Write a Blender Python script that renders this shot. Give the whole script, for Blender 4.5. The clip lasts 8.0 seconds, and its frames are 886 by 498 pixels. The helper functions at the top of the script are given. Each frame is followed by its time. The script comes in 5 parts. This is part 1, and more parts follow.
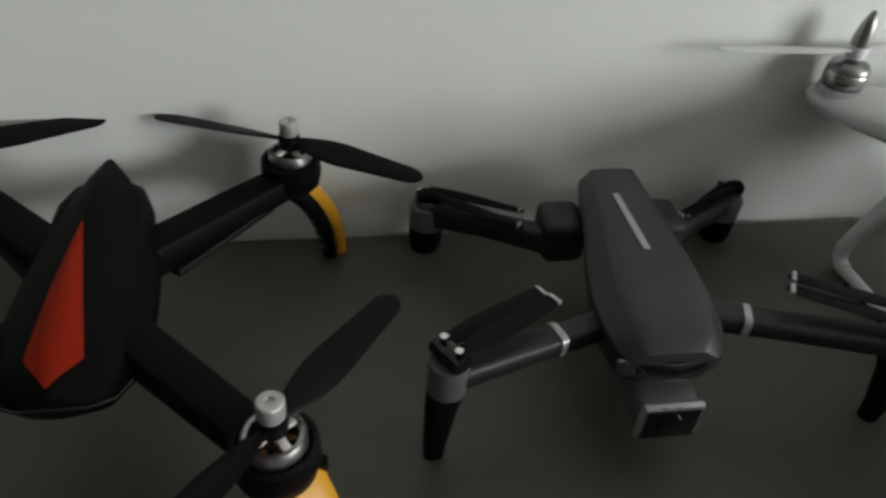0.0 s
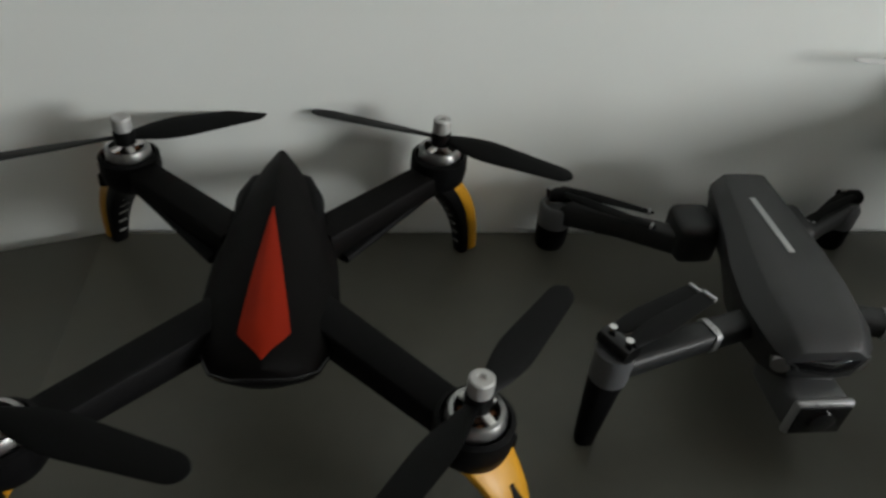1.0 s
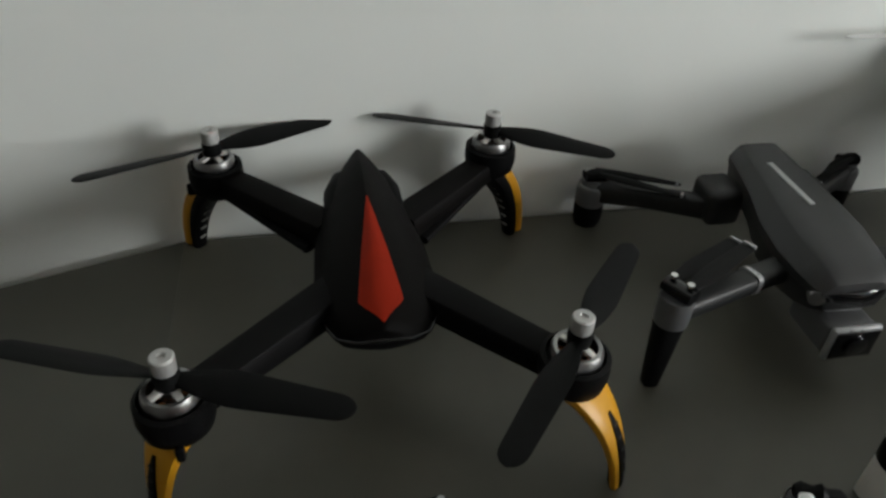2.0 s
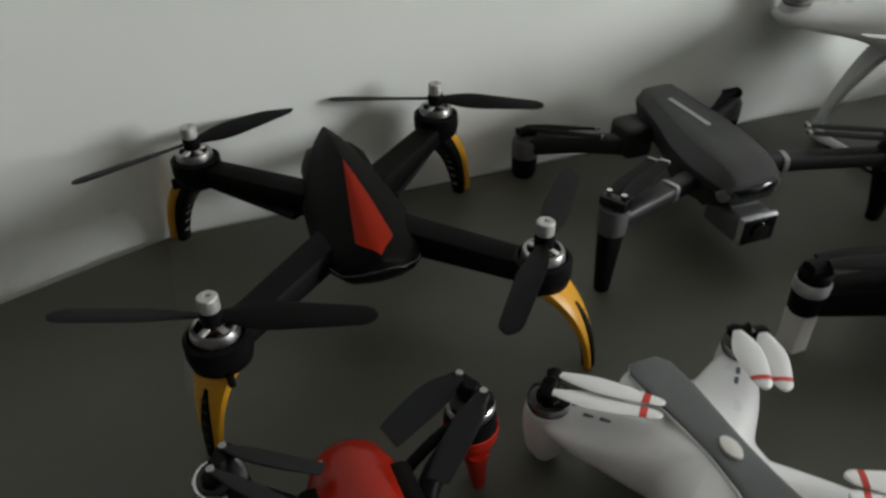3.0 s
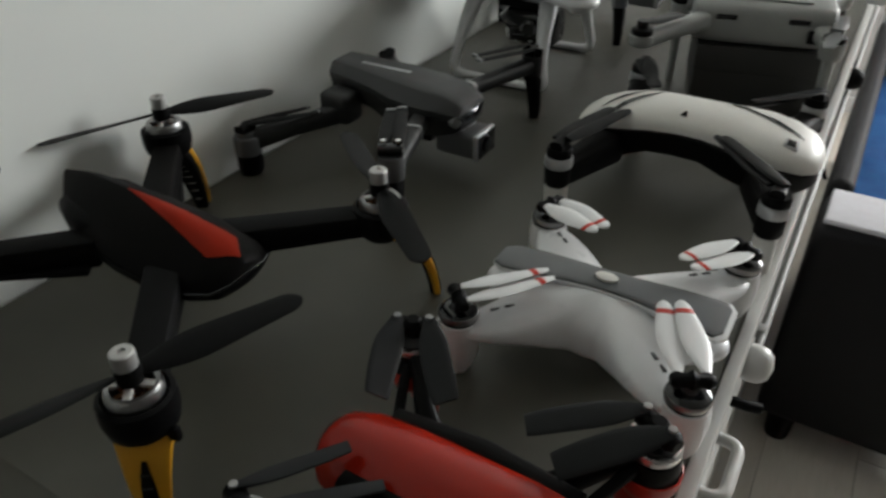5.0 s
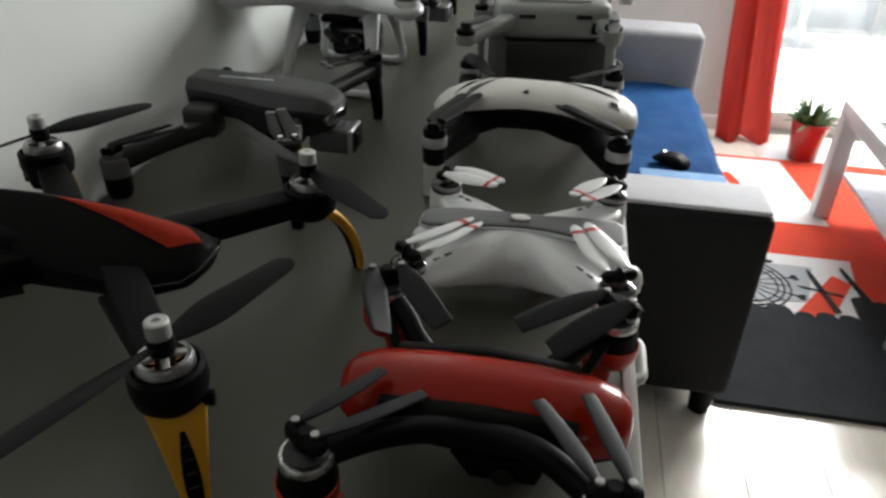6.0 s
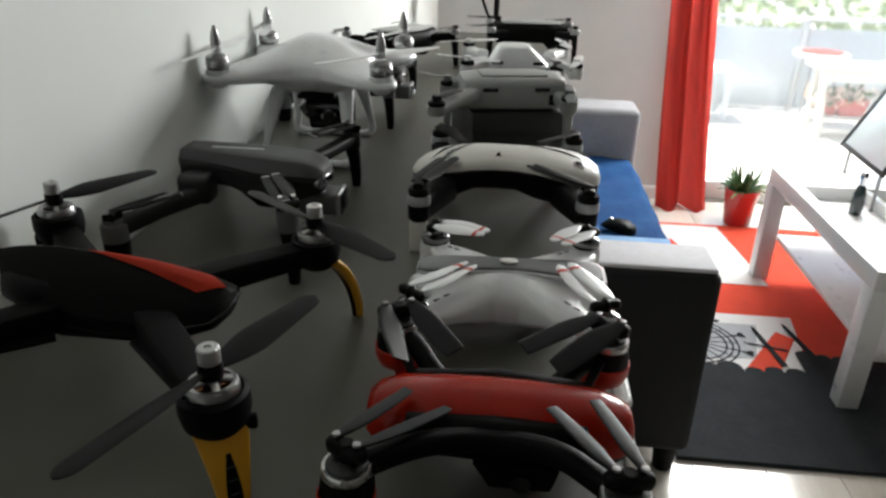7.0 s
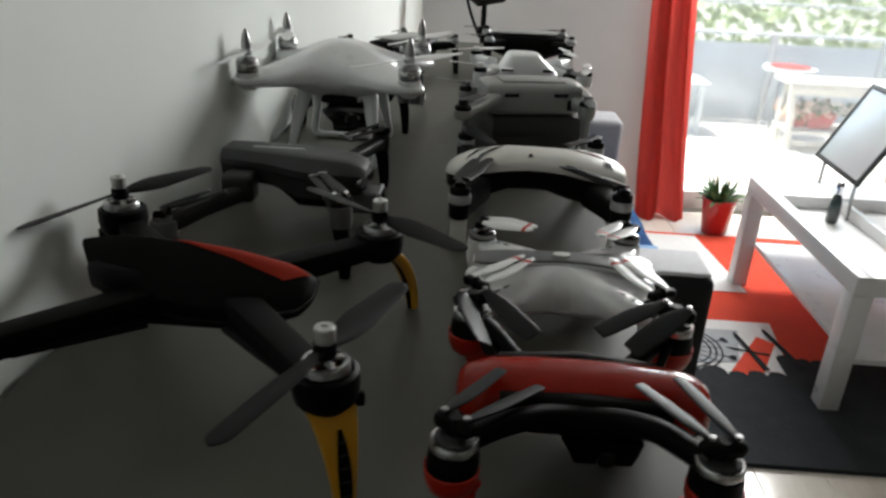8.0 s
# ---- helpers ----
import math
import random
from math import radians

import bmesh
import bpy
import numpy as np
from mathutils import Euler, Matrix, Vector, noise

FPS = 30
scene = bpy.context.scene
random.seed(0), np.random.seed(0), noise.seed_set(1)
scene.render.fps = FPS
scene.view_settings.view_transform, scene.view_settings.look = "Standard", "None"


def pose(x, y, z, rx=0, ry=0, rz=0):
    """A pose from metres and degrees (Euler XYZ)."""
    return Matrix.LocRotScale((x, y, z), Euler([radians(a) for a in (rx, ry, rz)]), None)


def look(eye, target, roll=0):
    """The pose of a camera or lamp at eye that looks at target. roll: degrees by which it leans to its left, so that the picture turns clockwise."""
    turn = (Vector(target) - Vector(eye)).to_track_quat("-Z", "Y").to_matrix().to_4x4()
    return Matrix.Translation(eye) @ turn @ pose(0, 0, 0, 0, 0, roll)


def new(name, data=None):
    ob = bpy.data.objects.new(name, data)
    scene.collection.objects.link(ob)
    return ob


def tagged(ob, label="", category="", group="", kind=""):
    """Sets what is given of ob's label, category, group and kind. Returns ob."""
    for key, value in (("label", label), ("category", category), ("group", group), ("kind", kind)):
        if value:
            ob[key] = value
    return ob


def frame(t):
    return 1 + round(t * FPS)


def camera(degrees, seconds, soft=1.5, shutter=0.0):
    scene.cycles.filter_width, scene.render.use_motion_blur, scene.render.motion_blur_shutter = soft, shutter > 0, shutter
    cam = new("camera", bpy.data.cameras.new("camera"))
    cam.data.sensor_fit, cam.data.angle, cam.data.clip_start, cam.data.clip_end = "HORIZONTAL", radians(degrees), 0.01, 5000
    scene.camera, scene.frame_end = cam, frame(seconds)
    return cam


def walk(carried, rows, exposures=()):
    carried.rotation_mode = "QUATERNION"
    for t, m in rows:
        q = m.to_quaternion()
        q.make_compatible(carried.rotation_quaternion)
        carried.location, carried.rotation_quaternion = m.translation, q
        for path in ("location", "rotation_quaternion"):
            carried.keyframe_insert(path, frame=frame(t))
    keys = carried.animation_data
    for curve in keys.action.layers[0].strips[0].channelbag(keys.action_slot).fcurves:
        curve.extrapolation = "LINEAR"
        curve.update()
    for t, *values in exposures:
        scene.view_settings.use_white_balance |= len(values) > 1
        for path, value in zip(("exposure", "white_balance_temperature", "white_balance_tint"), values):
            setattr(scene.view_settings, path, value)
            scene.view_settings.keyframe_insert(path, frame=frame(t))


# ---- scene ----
cam = camera(63.2, 8.0, soft=2.6, shutter=0.4)

PATH = [
    (0, (0.147, 0.16, 1.335), (0.48, 1.677, 0.074), 5.7),
    (0.5, (0.105, 0.162, 1.333), (0.409, 1.686, 0.075), 6.7),
    (1, (0.069, 0.15, 1.338), (0.333, 1.681, 0.079), 6.0),
    (1.5, (0.028, 0.128, 1.341), (0.315, 1.666, 0.095), 4.6),
    (2.8, (-0.041, 0.041, 1.354), (0.448, 1.585, 0.181), 0.0),
    (3, (-0.056, 0.027, 1.35), (0.493, 1.549, 0.175), -0.8),
    (3.5, (-0.102, 0.032, 1.352), (0.675, 1.44, 0.163), -0.2),
    (4, (-0.161, 0.064, 1.343), (0.961, 1.22, 0.158), 0.6),
    (4.5, (-0.206, 0.092, 1.331), (1.109, 1.039, 0.159), 0.2),
    (5, (-0.205, 0.097, 1.328), (1.204, 0.95, 0.194), -0.5),
    (5.2, (-0.216, 0.112, 1.321), (1.267, 0.84, 0.195), 0.7),
    (6.3, (-0.341, 0.189, 1.303), (1.389, 0.383, 0.319), 1.5),
    (6.5, (-0.353, 0.197, 1.298), (1.405, 0.366, 0.36), 1.3),
    (7, (-0.369, 0.202, 1.306), (1.442, 0.366, 0.473), 1.6),
    (7.5, (-0.387, 0.21, 1.307), (1.446, 0.394, 0.528), 2.1),
    (8, (-0.401, 0.271, 1.3), (1.429, 0.352, 0.498), 2.7),
]
walk(cam, [(t, look(eye, target, roll)) for t, eye, target, roll in PATH],
     exposures=[(0.0, 1.5), (1.5, 1.55), (3.0, 1.65), (4.5, 1.55), (5.2, 1.55), (6.5, 1.72), (7.2, 1.54), (8.0, 1.3)])

# ---- light ----
world = bpy.data.worlds.new("sky")
scene.world = world
world.use_nodes = True
wn = world.node_tree
wn.nodes.clear()
sky = wn.nodes.new("ShaderNodeTexSky")
sky.sky_type = "NISHITA"
sky.sun_disc = False
sky.sun_elevation, sky.sun_rotation = radians(48), radians(60)
wbg = wn.nodes.new("ShaderNodeBackground")
wbg.inputs["Strength"].default_value = 0.15
wout = wn.nodes.new("ShaderNodeOutputWorld")
wn.links.new(sky.outputs[0], wbg.inputs[0])
wn.links.new(wbg.outputs[0], wout.inputs[0])

sun_data = bpy.data.lights.new("sun", "SUN")
sun_data.energy, sun_data.angle, sun_data.color = 5.0, radians(12), (1.0, 0.96, 0.9)
sun = new("sun", sun_data)
sun.matrix_world = look((6, 4, 8), (4.2, 1.4, 0))

win_data = bpy.data.lights.new("window_daylight", "AREA")
win_data.shape, win_data.size, win_data.size_y = "RECTANGLE", 1.1, 0.78
win_data.energy, win_data.color = 31.0, (0.985, 0.99, 0.97)
win = new("window_daylight", win_data)
win.matrix_world = look((3.14, -1.29, 1.70), (0.3, -0.85, 0.9))


# ---- materials ----
def material(name, base, rough=0.5, metal=0.0, vary=0.12, scale=40.0, bump=0.0, bump_scale=200.0, coat=0.0, spec=0.5,
             second=None, stretch=(1, 1, 1), transmit=0.0, emit=0.0, per_piece=0.0):
    m = bpy.data.materials.new(name)
    m.use_nodes = True
    nt = m.node_tree
    b = nt.nodes["Principled BSDF"]
    b.inputs["Metallic"].default_value = metal
    b.inputs["Specular IOR Level"].default_value = spec
    b.inputs["Coat Weight"].default_value = coat
    b.inputs["Coat Roughness"].default_value = 0.15
    b.inputs["Transmission Weight"].default_value = transmit
    co = nt.nodes.new("ShaderNodeTexCoord")
    mp = nt.nodes.new("ShaderNodeMapping")
    mp.inputs["Scale"].default_value = stretch
    nt.links.new(co.outputs["Object"], mp.inputs["Vector"])
    big = nt.nodes.new("ShaderNodeTexNoise")
    big.inputs["Scale"].default_value, big.inputs["Detail"].default_value = scale * 0.18, 3
    fine = nt.nodes.new("ShaderNodeTexNoise")
    fine.inputs["Scale"].default_value, fine.inputs["Detail"].default_value = scale, 6
    for n in (big, fine):
        nt.links.new(mp.outputs[0], n.inputs["Vector"])
    add = nt.nodes.new("ShaderNodeMath")
    add.operation = "ADD"
    nt.links.new(big.outputs["Fac"], add.inputs[0])
    nt.links.new(fine.outputs["Fac"], add.inputs[1])
    half = nt.nodes.new("ShaderNodeMath")
    half.operation = "MULTIPLY"
    half.inputs[1].default_value = 0.5
    nt.links.new(add.outputs[0], half.inputs[0])
    fac = half
    if per_piece:
        info = nt.nodes.new("ShaderNodeObjectInfo")
        mul = nt.nodes.new("ShaderNodeMath")
        mul.operation = "MULTIPLY_ADD"
        mul.inputs[1].default_value, mul.inputs[2].default_value = per_piece, -per_piece / 2
        nt.links.new(info.outputs["Random"], mul.inputs[0])
        fac = nt.nodes.new("ShaderNodeMath")
        fac.operation = "ADD"
        nt.links.new(half.outputs[0], fac.inputs[0])
        nt.links.new(mul.outputs[0], fac.inputs[1])
    ramp = nt.nodes.new("ShaderNodeValToRGB")
    dark = second or [c * (1 - vary) for c in base]
    lite = base if second else [min(1, c * (1 + vary)) for c in base]
    ramp.color_ramp.elements[0].color, ramp.color_ramp.elements[0].position = (*dark, 1), 0.3
    ramp.color_ramp.elements[1].color, ramp.color_ramp.elements[1].position = (*lite, 1), 0.7
    nt.links.new(fac.outputs[0], ramp.inputs[0])
    nt.links.new(ramp.outputs[0], b.inputs["Base Color"])
    rr = nt.nodes.new("ShaderNodeMapRange")
    rr.inputs["To Min"].default_value, rr.inputs["To Max"].default_value = max(0.02, rough - 0.08), min(1, rough + 0.08)
    nt.links.new(fine.outputs["Fac"], rr.inputs["Value"])
    nt.links.new(rr.outputs[0], b.inputs["Roughness"])
    if bump:
        grain = nt.nodes.new("ShaderNodeTexNoise")
        grain.inputs["Scale"].default_value, grain.inputs["Detail"].default_value = bump_scale, 4
        nt.links.new(mp.outputs[0], grain.inputs["Vector"])
        bp = nt.nodes.new("ShaderNodeBump")
        bp.inputs["Strength"].default_value, bp.inputs["Distance"].default_value = bump, 0.002
        nt.links.new(grain.outputs["Fac"], bp.inputs["Height"])
        nt.links.new(bp.outputs[0], b.inputs["Normal"])
    if emit:
        b.inputs["Emission Color"].default_value = (*base, 1)
        b.inputs["Emission Strength"].default_value = emit
    return m


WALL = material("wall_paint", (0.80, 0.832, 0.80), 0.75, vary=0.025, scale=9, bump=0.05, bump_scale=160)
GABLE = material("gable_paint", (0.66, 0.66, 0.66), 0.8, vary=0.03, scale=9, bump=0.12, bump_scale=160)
# mid grey holds down the bounce from the unseen ceiling
CEIL = material("dimmed_ceiling_paint", (0.46, 0.46, 0.45), 0.85, vary=0.03, scale=6, bump=0.1, bump_scale=120)
TOP = material("grey_tabletop", (0.074, 0.072, 0.057), 0.47, vary=0.10, scale=60, bump=0.06, bump_scale=700)
CABWHITE = material("white_lacquer", (0.62, 0.62, 0.60), 0.35, vary=0.04, scale=25, bump=0.03)
CABGREY = material("grey_carcass", (0.22, 0.22, 0.21), 0.5, vary=0.08, scale=30)
OAK = material("pale_laminate", (0.74, 0.70, 0.63), 0.22, coat=0.6, scale=14, second=(0.64, 0.59, 0.52), stretch=(1.5, 12, 1), bump=0.08, bump_scale=60, per_piece=0.25)
GAP = material("floor_joint", (0.42, 0.39, 0.34), 0.9)
# near-black so that the unseen walls return little light to the room
DIMWALL = material("bounce_damping_wall_paint", (0.075, 0.072, 0.066), 0.8, vary=0.05, scale=9, bump=0.12, bump_scale=160)
BLACK = material("black_plastic", (0.0032, 0.0032, 0.0035), 0.5, vary=0.2, scale=80, bump=0.05, bump_scale=900, spec=0.10)
MATT = material("matt_black_plastic", (0.004, 0.004, 0.0043), 0.62, vary=0.2, scale=60, bump=0.08, bump_scale=1200, spec=0.10)
GLOSSBLK = material("gloss_black", (0.006, 0.006, 0.007), 0.12, vary=0.2, scale=40)
CARBON = material("charcoal_shell", (0.0036, 0.0032, 0.0031), 0.55, vary=0.2, scale=70, bump=0.06, bump_scale=1500, spec=0.07)
GREY = material("graphite_shell", (0.022, 0.0235, 0.0245), 0.45, vary=0.1, scale=70, bump=0.05, bump_scale=1600)
GREYARM = material("graphite_arm", (0.011, 0.012, 0.0125), 0.5, vary=0.12, scale=70, bump=0.05, bump_scale=1600)
MIDGREY = material("slate_grey_plate", (0.10, 0.107, 0.11), 0.35, vary=0.14, scale=30)
ALU = material("brushed_aluminium", (0.62, 0.62, 0.62), 0.28, metal=1.0, vary=0.1, scale=120, stretch=(1, 1, 6))
STEEL = material("dull_steel", (0.34, 0.34, 0.34), 0.35, metal=1.0, vary=0.2, scale=120)
SILVER = material("silver_paint", (0.42, 0.43, 0.44), 0.3, metal=0.4, vary=0.06, scale=80)
CAMBODY = material("dull_silver_paint", (0.13, 0.135, 0.14), 0.38, metal=0.3, vary=0.08, scale=80)
KNURL = material("knurled_cap", (0.52, 0.52, 0.51), 0.42, metal=0.6, vary=0.12, scale=200, bump=0.4, bump_scale=1400)
SPOKE = material("cast_aluminium", (0.66, 0.65, 0.63), 0.5, metal=0.3, vary=0.1, scale=120)
RUNG = material("pale_rung", (0.30, 0.30, 0.28), 0.5, vary=0.1, scale=60)
COPPER = material("copper_winding", (0.30, 0.12, 0.05), 0.4, metal=0.8, vary=0.3, scale=300)
RED = material("gloss_red_shell", (0.30, 0.011, 0.003), 0.22, vary=0.10, scale=40, coat=0.15, spec=0.2)
REDTRIM = material("red_stripe", (0.52, 0.032, 0.008), 0.5, vary=0.1, scale=60, spec=0.2)
REDPOD = material("red_pod", (0.46, 0.018, 0.007), 0.35, vary=0.1, scale=60, spec=0.3)
YELLOW = material("yellow_leg", (0.62, 0.30, 0.012), 0.42, vary=0.08, scale=60)
WHITE = material("white_plastic", (0.79, 0.80, 0.81), 0.3, vary=0.04, scale=50, coat=0.2)
IVORY = material("warm_white_shell", (0.66, 0.65, 0.61), 0.45, vary=0.05, scale=50, coat=0.06)
PALE = material("pale_grey_shell", (0.30, 0.31, 0.30), 0.4, vary=0.06, scale=50)
BLADEWHITE = material("white_blade", (0.78, 0.785, 0.79), 0.35, vary=0.04, scale=60)
BANDRED = material("red_band", (0.55, 0.03, 0.015), 0.4, vary=0.1, scale=60)
BLADEBLK = material("black_blade", (0.0042, 0.0044, 0.0046), 0.45, vary=0.2, scale=90, bump=0.04, bump_scale=1500, spec=0.10)
BLADEGREY = material("dark_grey_blade", (0.013, 0.014, 0.015), 0.45, vary=0.14, scale=90, spec=0.2)
LENS = material("lens_glass", (0.004, 0.004, 0.006), 0.04, vary=0.1, coat=1.0)
BOXGREY = material("charcoal_carton", (0.03, 0.03, 0.028), 0.6, vary=0.12, scale=25, bump=0.12, bump_scale=500)
# one grey fabric: shade is in SOFADARK's colour, window light in SOFAPAD's
SOFADARK = material("shaded_upholstery", (0.008, 0.008, 0.009), 0.65, vary=0.2, scale=60, bump=0.3, bump_scale=800, spec=0.2)
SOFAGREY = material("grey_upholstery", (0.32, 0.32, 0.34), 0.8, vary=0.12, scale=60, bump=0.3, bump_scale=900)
SOFAPAD = material("lit_grey_upholstery", (0.52, 0.52, 0.55), 0.75, vary=0.08, scale=60, bump=0.3, bump_scale=900)
BLUE = material("blue_throw", (0.018, 0.16, 0.43), 0.85, scale=35, second=(0.01, 0.09, 0.33), bump=0.5, bump_scale=400)
PALEBLUE = material("pale_blue_cloth", (0.25, 0.42, 0.62), 0.8, scale=20, second=(0.10, 0.24, 0.50), bump=0.2, bump_scale=400)
CURTAIN = material("red_curtain", (0.62, 0.075, 0.065), 0.75, vary=0.14, scale=30, bump=0.25, bump_scale=700)
RUGRED = material("rug_red", (0.62, 0.055, 0.022), 0.95, vary=0.10, scale=50, bump=0.6, bump_scale=500)
RUGBLACK = material("rug_black", (0.026, 0.029, 0.032), 0.95, vary=0.25, scale=60, bump=0.6, bump_scale=500, spec=0.15)
RUGWHITE = material("rug_white", (0.66, 0.66, 0.65), 0.95, vary=0.05, scale=50, bump=0.6, bump_scale=500)
RUGGREY = material("rug_grey", (0.36, 0.38, 0.40), 0.95, vary=0.08, scale=50, bump=0.6, bump_scale=500)
DESK = material("white_table_lacquer", (0.74, 0.74, 0.74), 0.3, vary=0.03, scale=20, bump=0.03)
FRAMEWHITE = material("white_window_frame", (0.78, 0.78, 0.78), 0.35, vary=0.03, scale=20)
POTRED = material("red_glazed_pot", (0.42, 0.02, 0.02), 0.3, vary=0.1, scale=30, coat=0.3)
LEAF = material("leaf_green", (0.09, 0.17, 0.06), 0.45, scale=60, second=(0.03, 0.085, 0.02), per_piece=0.4)
SOIL = material("potting_soil", (0.035, 0.022, 0.014), 0.95, vary=0.4, scale=200, bump=0.8, bump_scale=300)
TERRACE = material("pale_terrace_slab", (0.60, 0.58, 0.53), 0.8, vary=0.12, scale=8, bump=0.3, bump_scale=90, per_piece=0.3)
GROUND = material("pale_gravel_ground", (0.42, 0.40, 0.36), 0.9, vary=0.15, scale=20, bump=0.5, bump_scale=60)
FENCE = material("grey_fence_panel", (0.50, 0.53, 0.55), 0.7, vary=0.10, scale=12, stretch=(1, 1, 0.3), bump=0.15)
FENCEWHITE = material("pale_fence_post", (0.55, 0.57, 0.57), 0.6, vary=0.06, scale=20)
TIMBER = material("weathered_timber", (0.55, 0.53, 0.48), 0.75, vary=0.16, scale=20, stretch=(1, 6, 6), bump=0.3)
HEDGE = material("hedge_leaves", (0.45, 0.52, 0.28), 0.6, scale=6, second=(0.26, 0.36, 0.13), per_piece=0.3)
FLOWER = material("pale_petals", (0.82, 0.76, 0.68), 0.7, scale=40, second=(0.78, 0.50, 0.38), per_piece=0.8)
TERRACOTTA = material("terracotta_pot", (0.42, 0.065, 0.05), 0.7, vary=0.12, scale=40)
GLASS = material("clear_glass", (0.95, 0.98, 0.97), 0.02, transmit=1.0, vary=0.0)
# opaque pale base colour stands for the terrace reflected in the lid
LIDGLASS = material("reflecting_lid_glass", (0.45, 0.50, 0.52), 0.08, vary=0.05, scale=5, coat=0.6)
BOTTLE = material("dark_bottle_glass", (0.02, 0.035, 0.035), 0.08, vary=0.1, coat=0.6)
CHROME = material("chrome", (0.75, 0.75, 0.75), 0.12, metal=1.0, vary=0.05)


nt = CURTAIN.node_tree
shade = nt.nodes["Principled BSDF"]
thin = nt.nodes.new("ShaderNodeBsdfTranslucent")
thin.inputs["Color"].default_value = (0.85, 0.15, 0.12, 1)
blend = nt.nodes.new("ShaderNodeMixShader")
blend.inputs[0].default_value = 0.6
nt.links.new(shade.outputs[0], blend.inputs[1])
nt.links.new(thin.outputs[0], blend.inputs[2])
nt.links.new(blend.outputs[0], nt.nodes["Material Output"].inputs["Surface"])

# a little translucent white in the terrace door's panes imitates veiling glare
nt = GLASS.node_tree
veil_bsdf = nt.nodes.new("ShaderNodeBsdfTranslucent")
veil_bsdf.inputs["Color"].default_value = (0.9, 0.92, 0.92, 1)
glare_mix = nt.nodes.new("ShaderNodeMixShader")
glare_mix.inputs[0].default_value = 0.05
nt.links.new(nt.nodes["Principled BSDF"].outputs[0], glare_mix.inputs[1])
nt.links.new(veil_bsdf.outputs[0], glare_mix.inputs[2])
nt.links.new(glare_mix.outputs[0], nt.nodes["Material Output"].inputs["Surface"])

# ---- mesh helpers ----
def smooth(me, angle=40):
    for p in me.polygons:
        p.use_smooth = True
    bm = bmesh.new()
    bm.from_mesh(me)
    for e in bm.edges:
        if len(e.link_faces) == 2 and e.calc_face_angle(0) > radians(angle):
            e.smooth = False
    bm.to_mesh(me)
    bm.free()


def finish(name, bm, mat, angle=40):
    bmesh.ops.recalc_face_normals(bm, faces=bm.faces)
    me = bpy.data.meshes.new(name)
    bm.to_mesh(me)
    bm.free()
    me.materials.append(mat)
    smooth(me, angle)
    return me


def part(name, bm, mat, parent, label="", angle=40):
    ob = new(name, finish(name, bm, mat, angle))
    ob.parent = parent
    if label:
        tagged(ob, label)
    return ob


def solid(name, bm, mat, label, category="", kind="", group="", angle=40, at=None):
    ob = new(name, finish(name, bm, mat, angle))
    if at is not None:
        ob.matrix_world = at
    return tagged(ob, label, category, group, kind)


def thing(name, m, label, category, group=""):
    ob = new(name)
    ob.empty_display_size = 0.02
    ob.matrix_world = m
    return tagged(ob, label, category, group)


def box(x0, x1, y0, y1, z0, z1, bevel=0.0, bm=None, seg=2, m=None):
    bm = bm or bmesh.new()
    made = bmesh.ops.create_cube(bm, size=1)["verts"]
    for v in made:
        v.co = ((x0 + x1) / 2 + v.co.x * (x1 - x0), (y0 + y1) / 2 + v.co.y * (y1 - y0), (z0 + z1) / 2 + v.co.z * (z1 - z0))
    edges = list({e for v in made for e in v.link_edges})
    if bevel:
        out = bmesh.ops.bevel(bm, geom=edges, offset=bevel, segments=seg, affect="EDGES", profile=0.5)
        made = list({v for f in out["faces"] for v in f.verts} | {v for v in made if v.is_valid})
    if m is not None:
        bmesh.ops.transform(bm, matrix=m, verts=[v for v in made if v.is_valid])
    return bm


def lathe(profile, seg=24, bm=None, at=(0, 0, 0), m=None):
    """A turned solid round z from (radius, z) pairs."""
    bm = bm or bmesh.new()
    m = m or Matrix.Translation(at)
    rings = []
    for r, z in profile:
        if r < 1e-6:
            rings.append([bm.verts.new(m @ Vector((0, 0, z)))])
        else:
            rings.append([bm.verts.new(m @ Vector((r * math.cos(2 * math.pi * k / seg), r * math.sin(2 * math.pi * k / seg), z))) for k in range(seg)])
    for a, b in zip(rings, rings[1:]):
        for k in range(seg):
            q = [a[k % len(a)], a[(k + 1) % len(a)], b[(k + 1) % len(b)], b[k % len(b)]]
            q = list(dict.fromkeys(q))
            if len(q) > 2:
                bm.faces.new(q)
    for ring in (rings[0], rings[-1]):
        if len(ring) > 2:
            bm.faces.new(ring)
    return bm


def loft(rings, bm=None, close=True):
    """A skin over rings of equally many points."""
    bm = bm or bmesh.new()
    vs = [[bm.verts.new(p) for p in ring] for ring in rings]
    n = len(vs[0])
    for a, b in zip(vs, vs[1:]):
        for k in range(n):
            bm.faces.new((a[k], a[(k + 1) % n], b[(k + 1) % n], b[k]))
    if close:
        bm.faces.new(vs[0])
        bm.faces.new(vs[-1])
    return bm


def oval(c, u, v, a, b, n=20, power=2.0):
    """A ring round c, with half axes a along u and b along v."""
    c, u, v = Vector(c), Vector(u), Vector(v)
    out = []
    for k in range(n):
        t = 2 * math.pi * k / n
        x, y = math.cos(t), math.sin(t)
        out.append(c + u * a * math.copysign(abs(x) ** (2 / power), x) + v * b * math.copysign(abs(y) ** (2 / power), y))
    return out


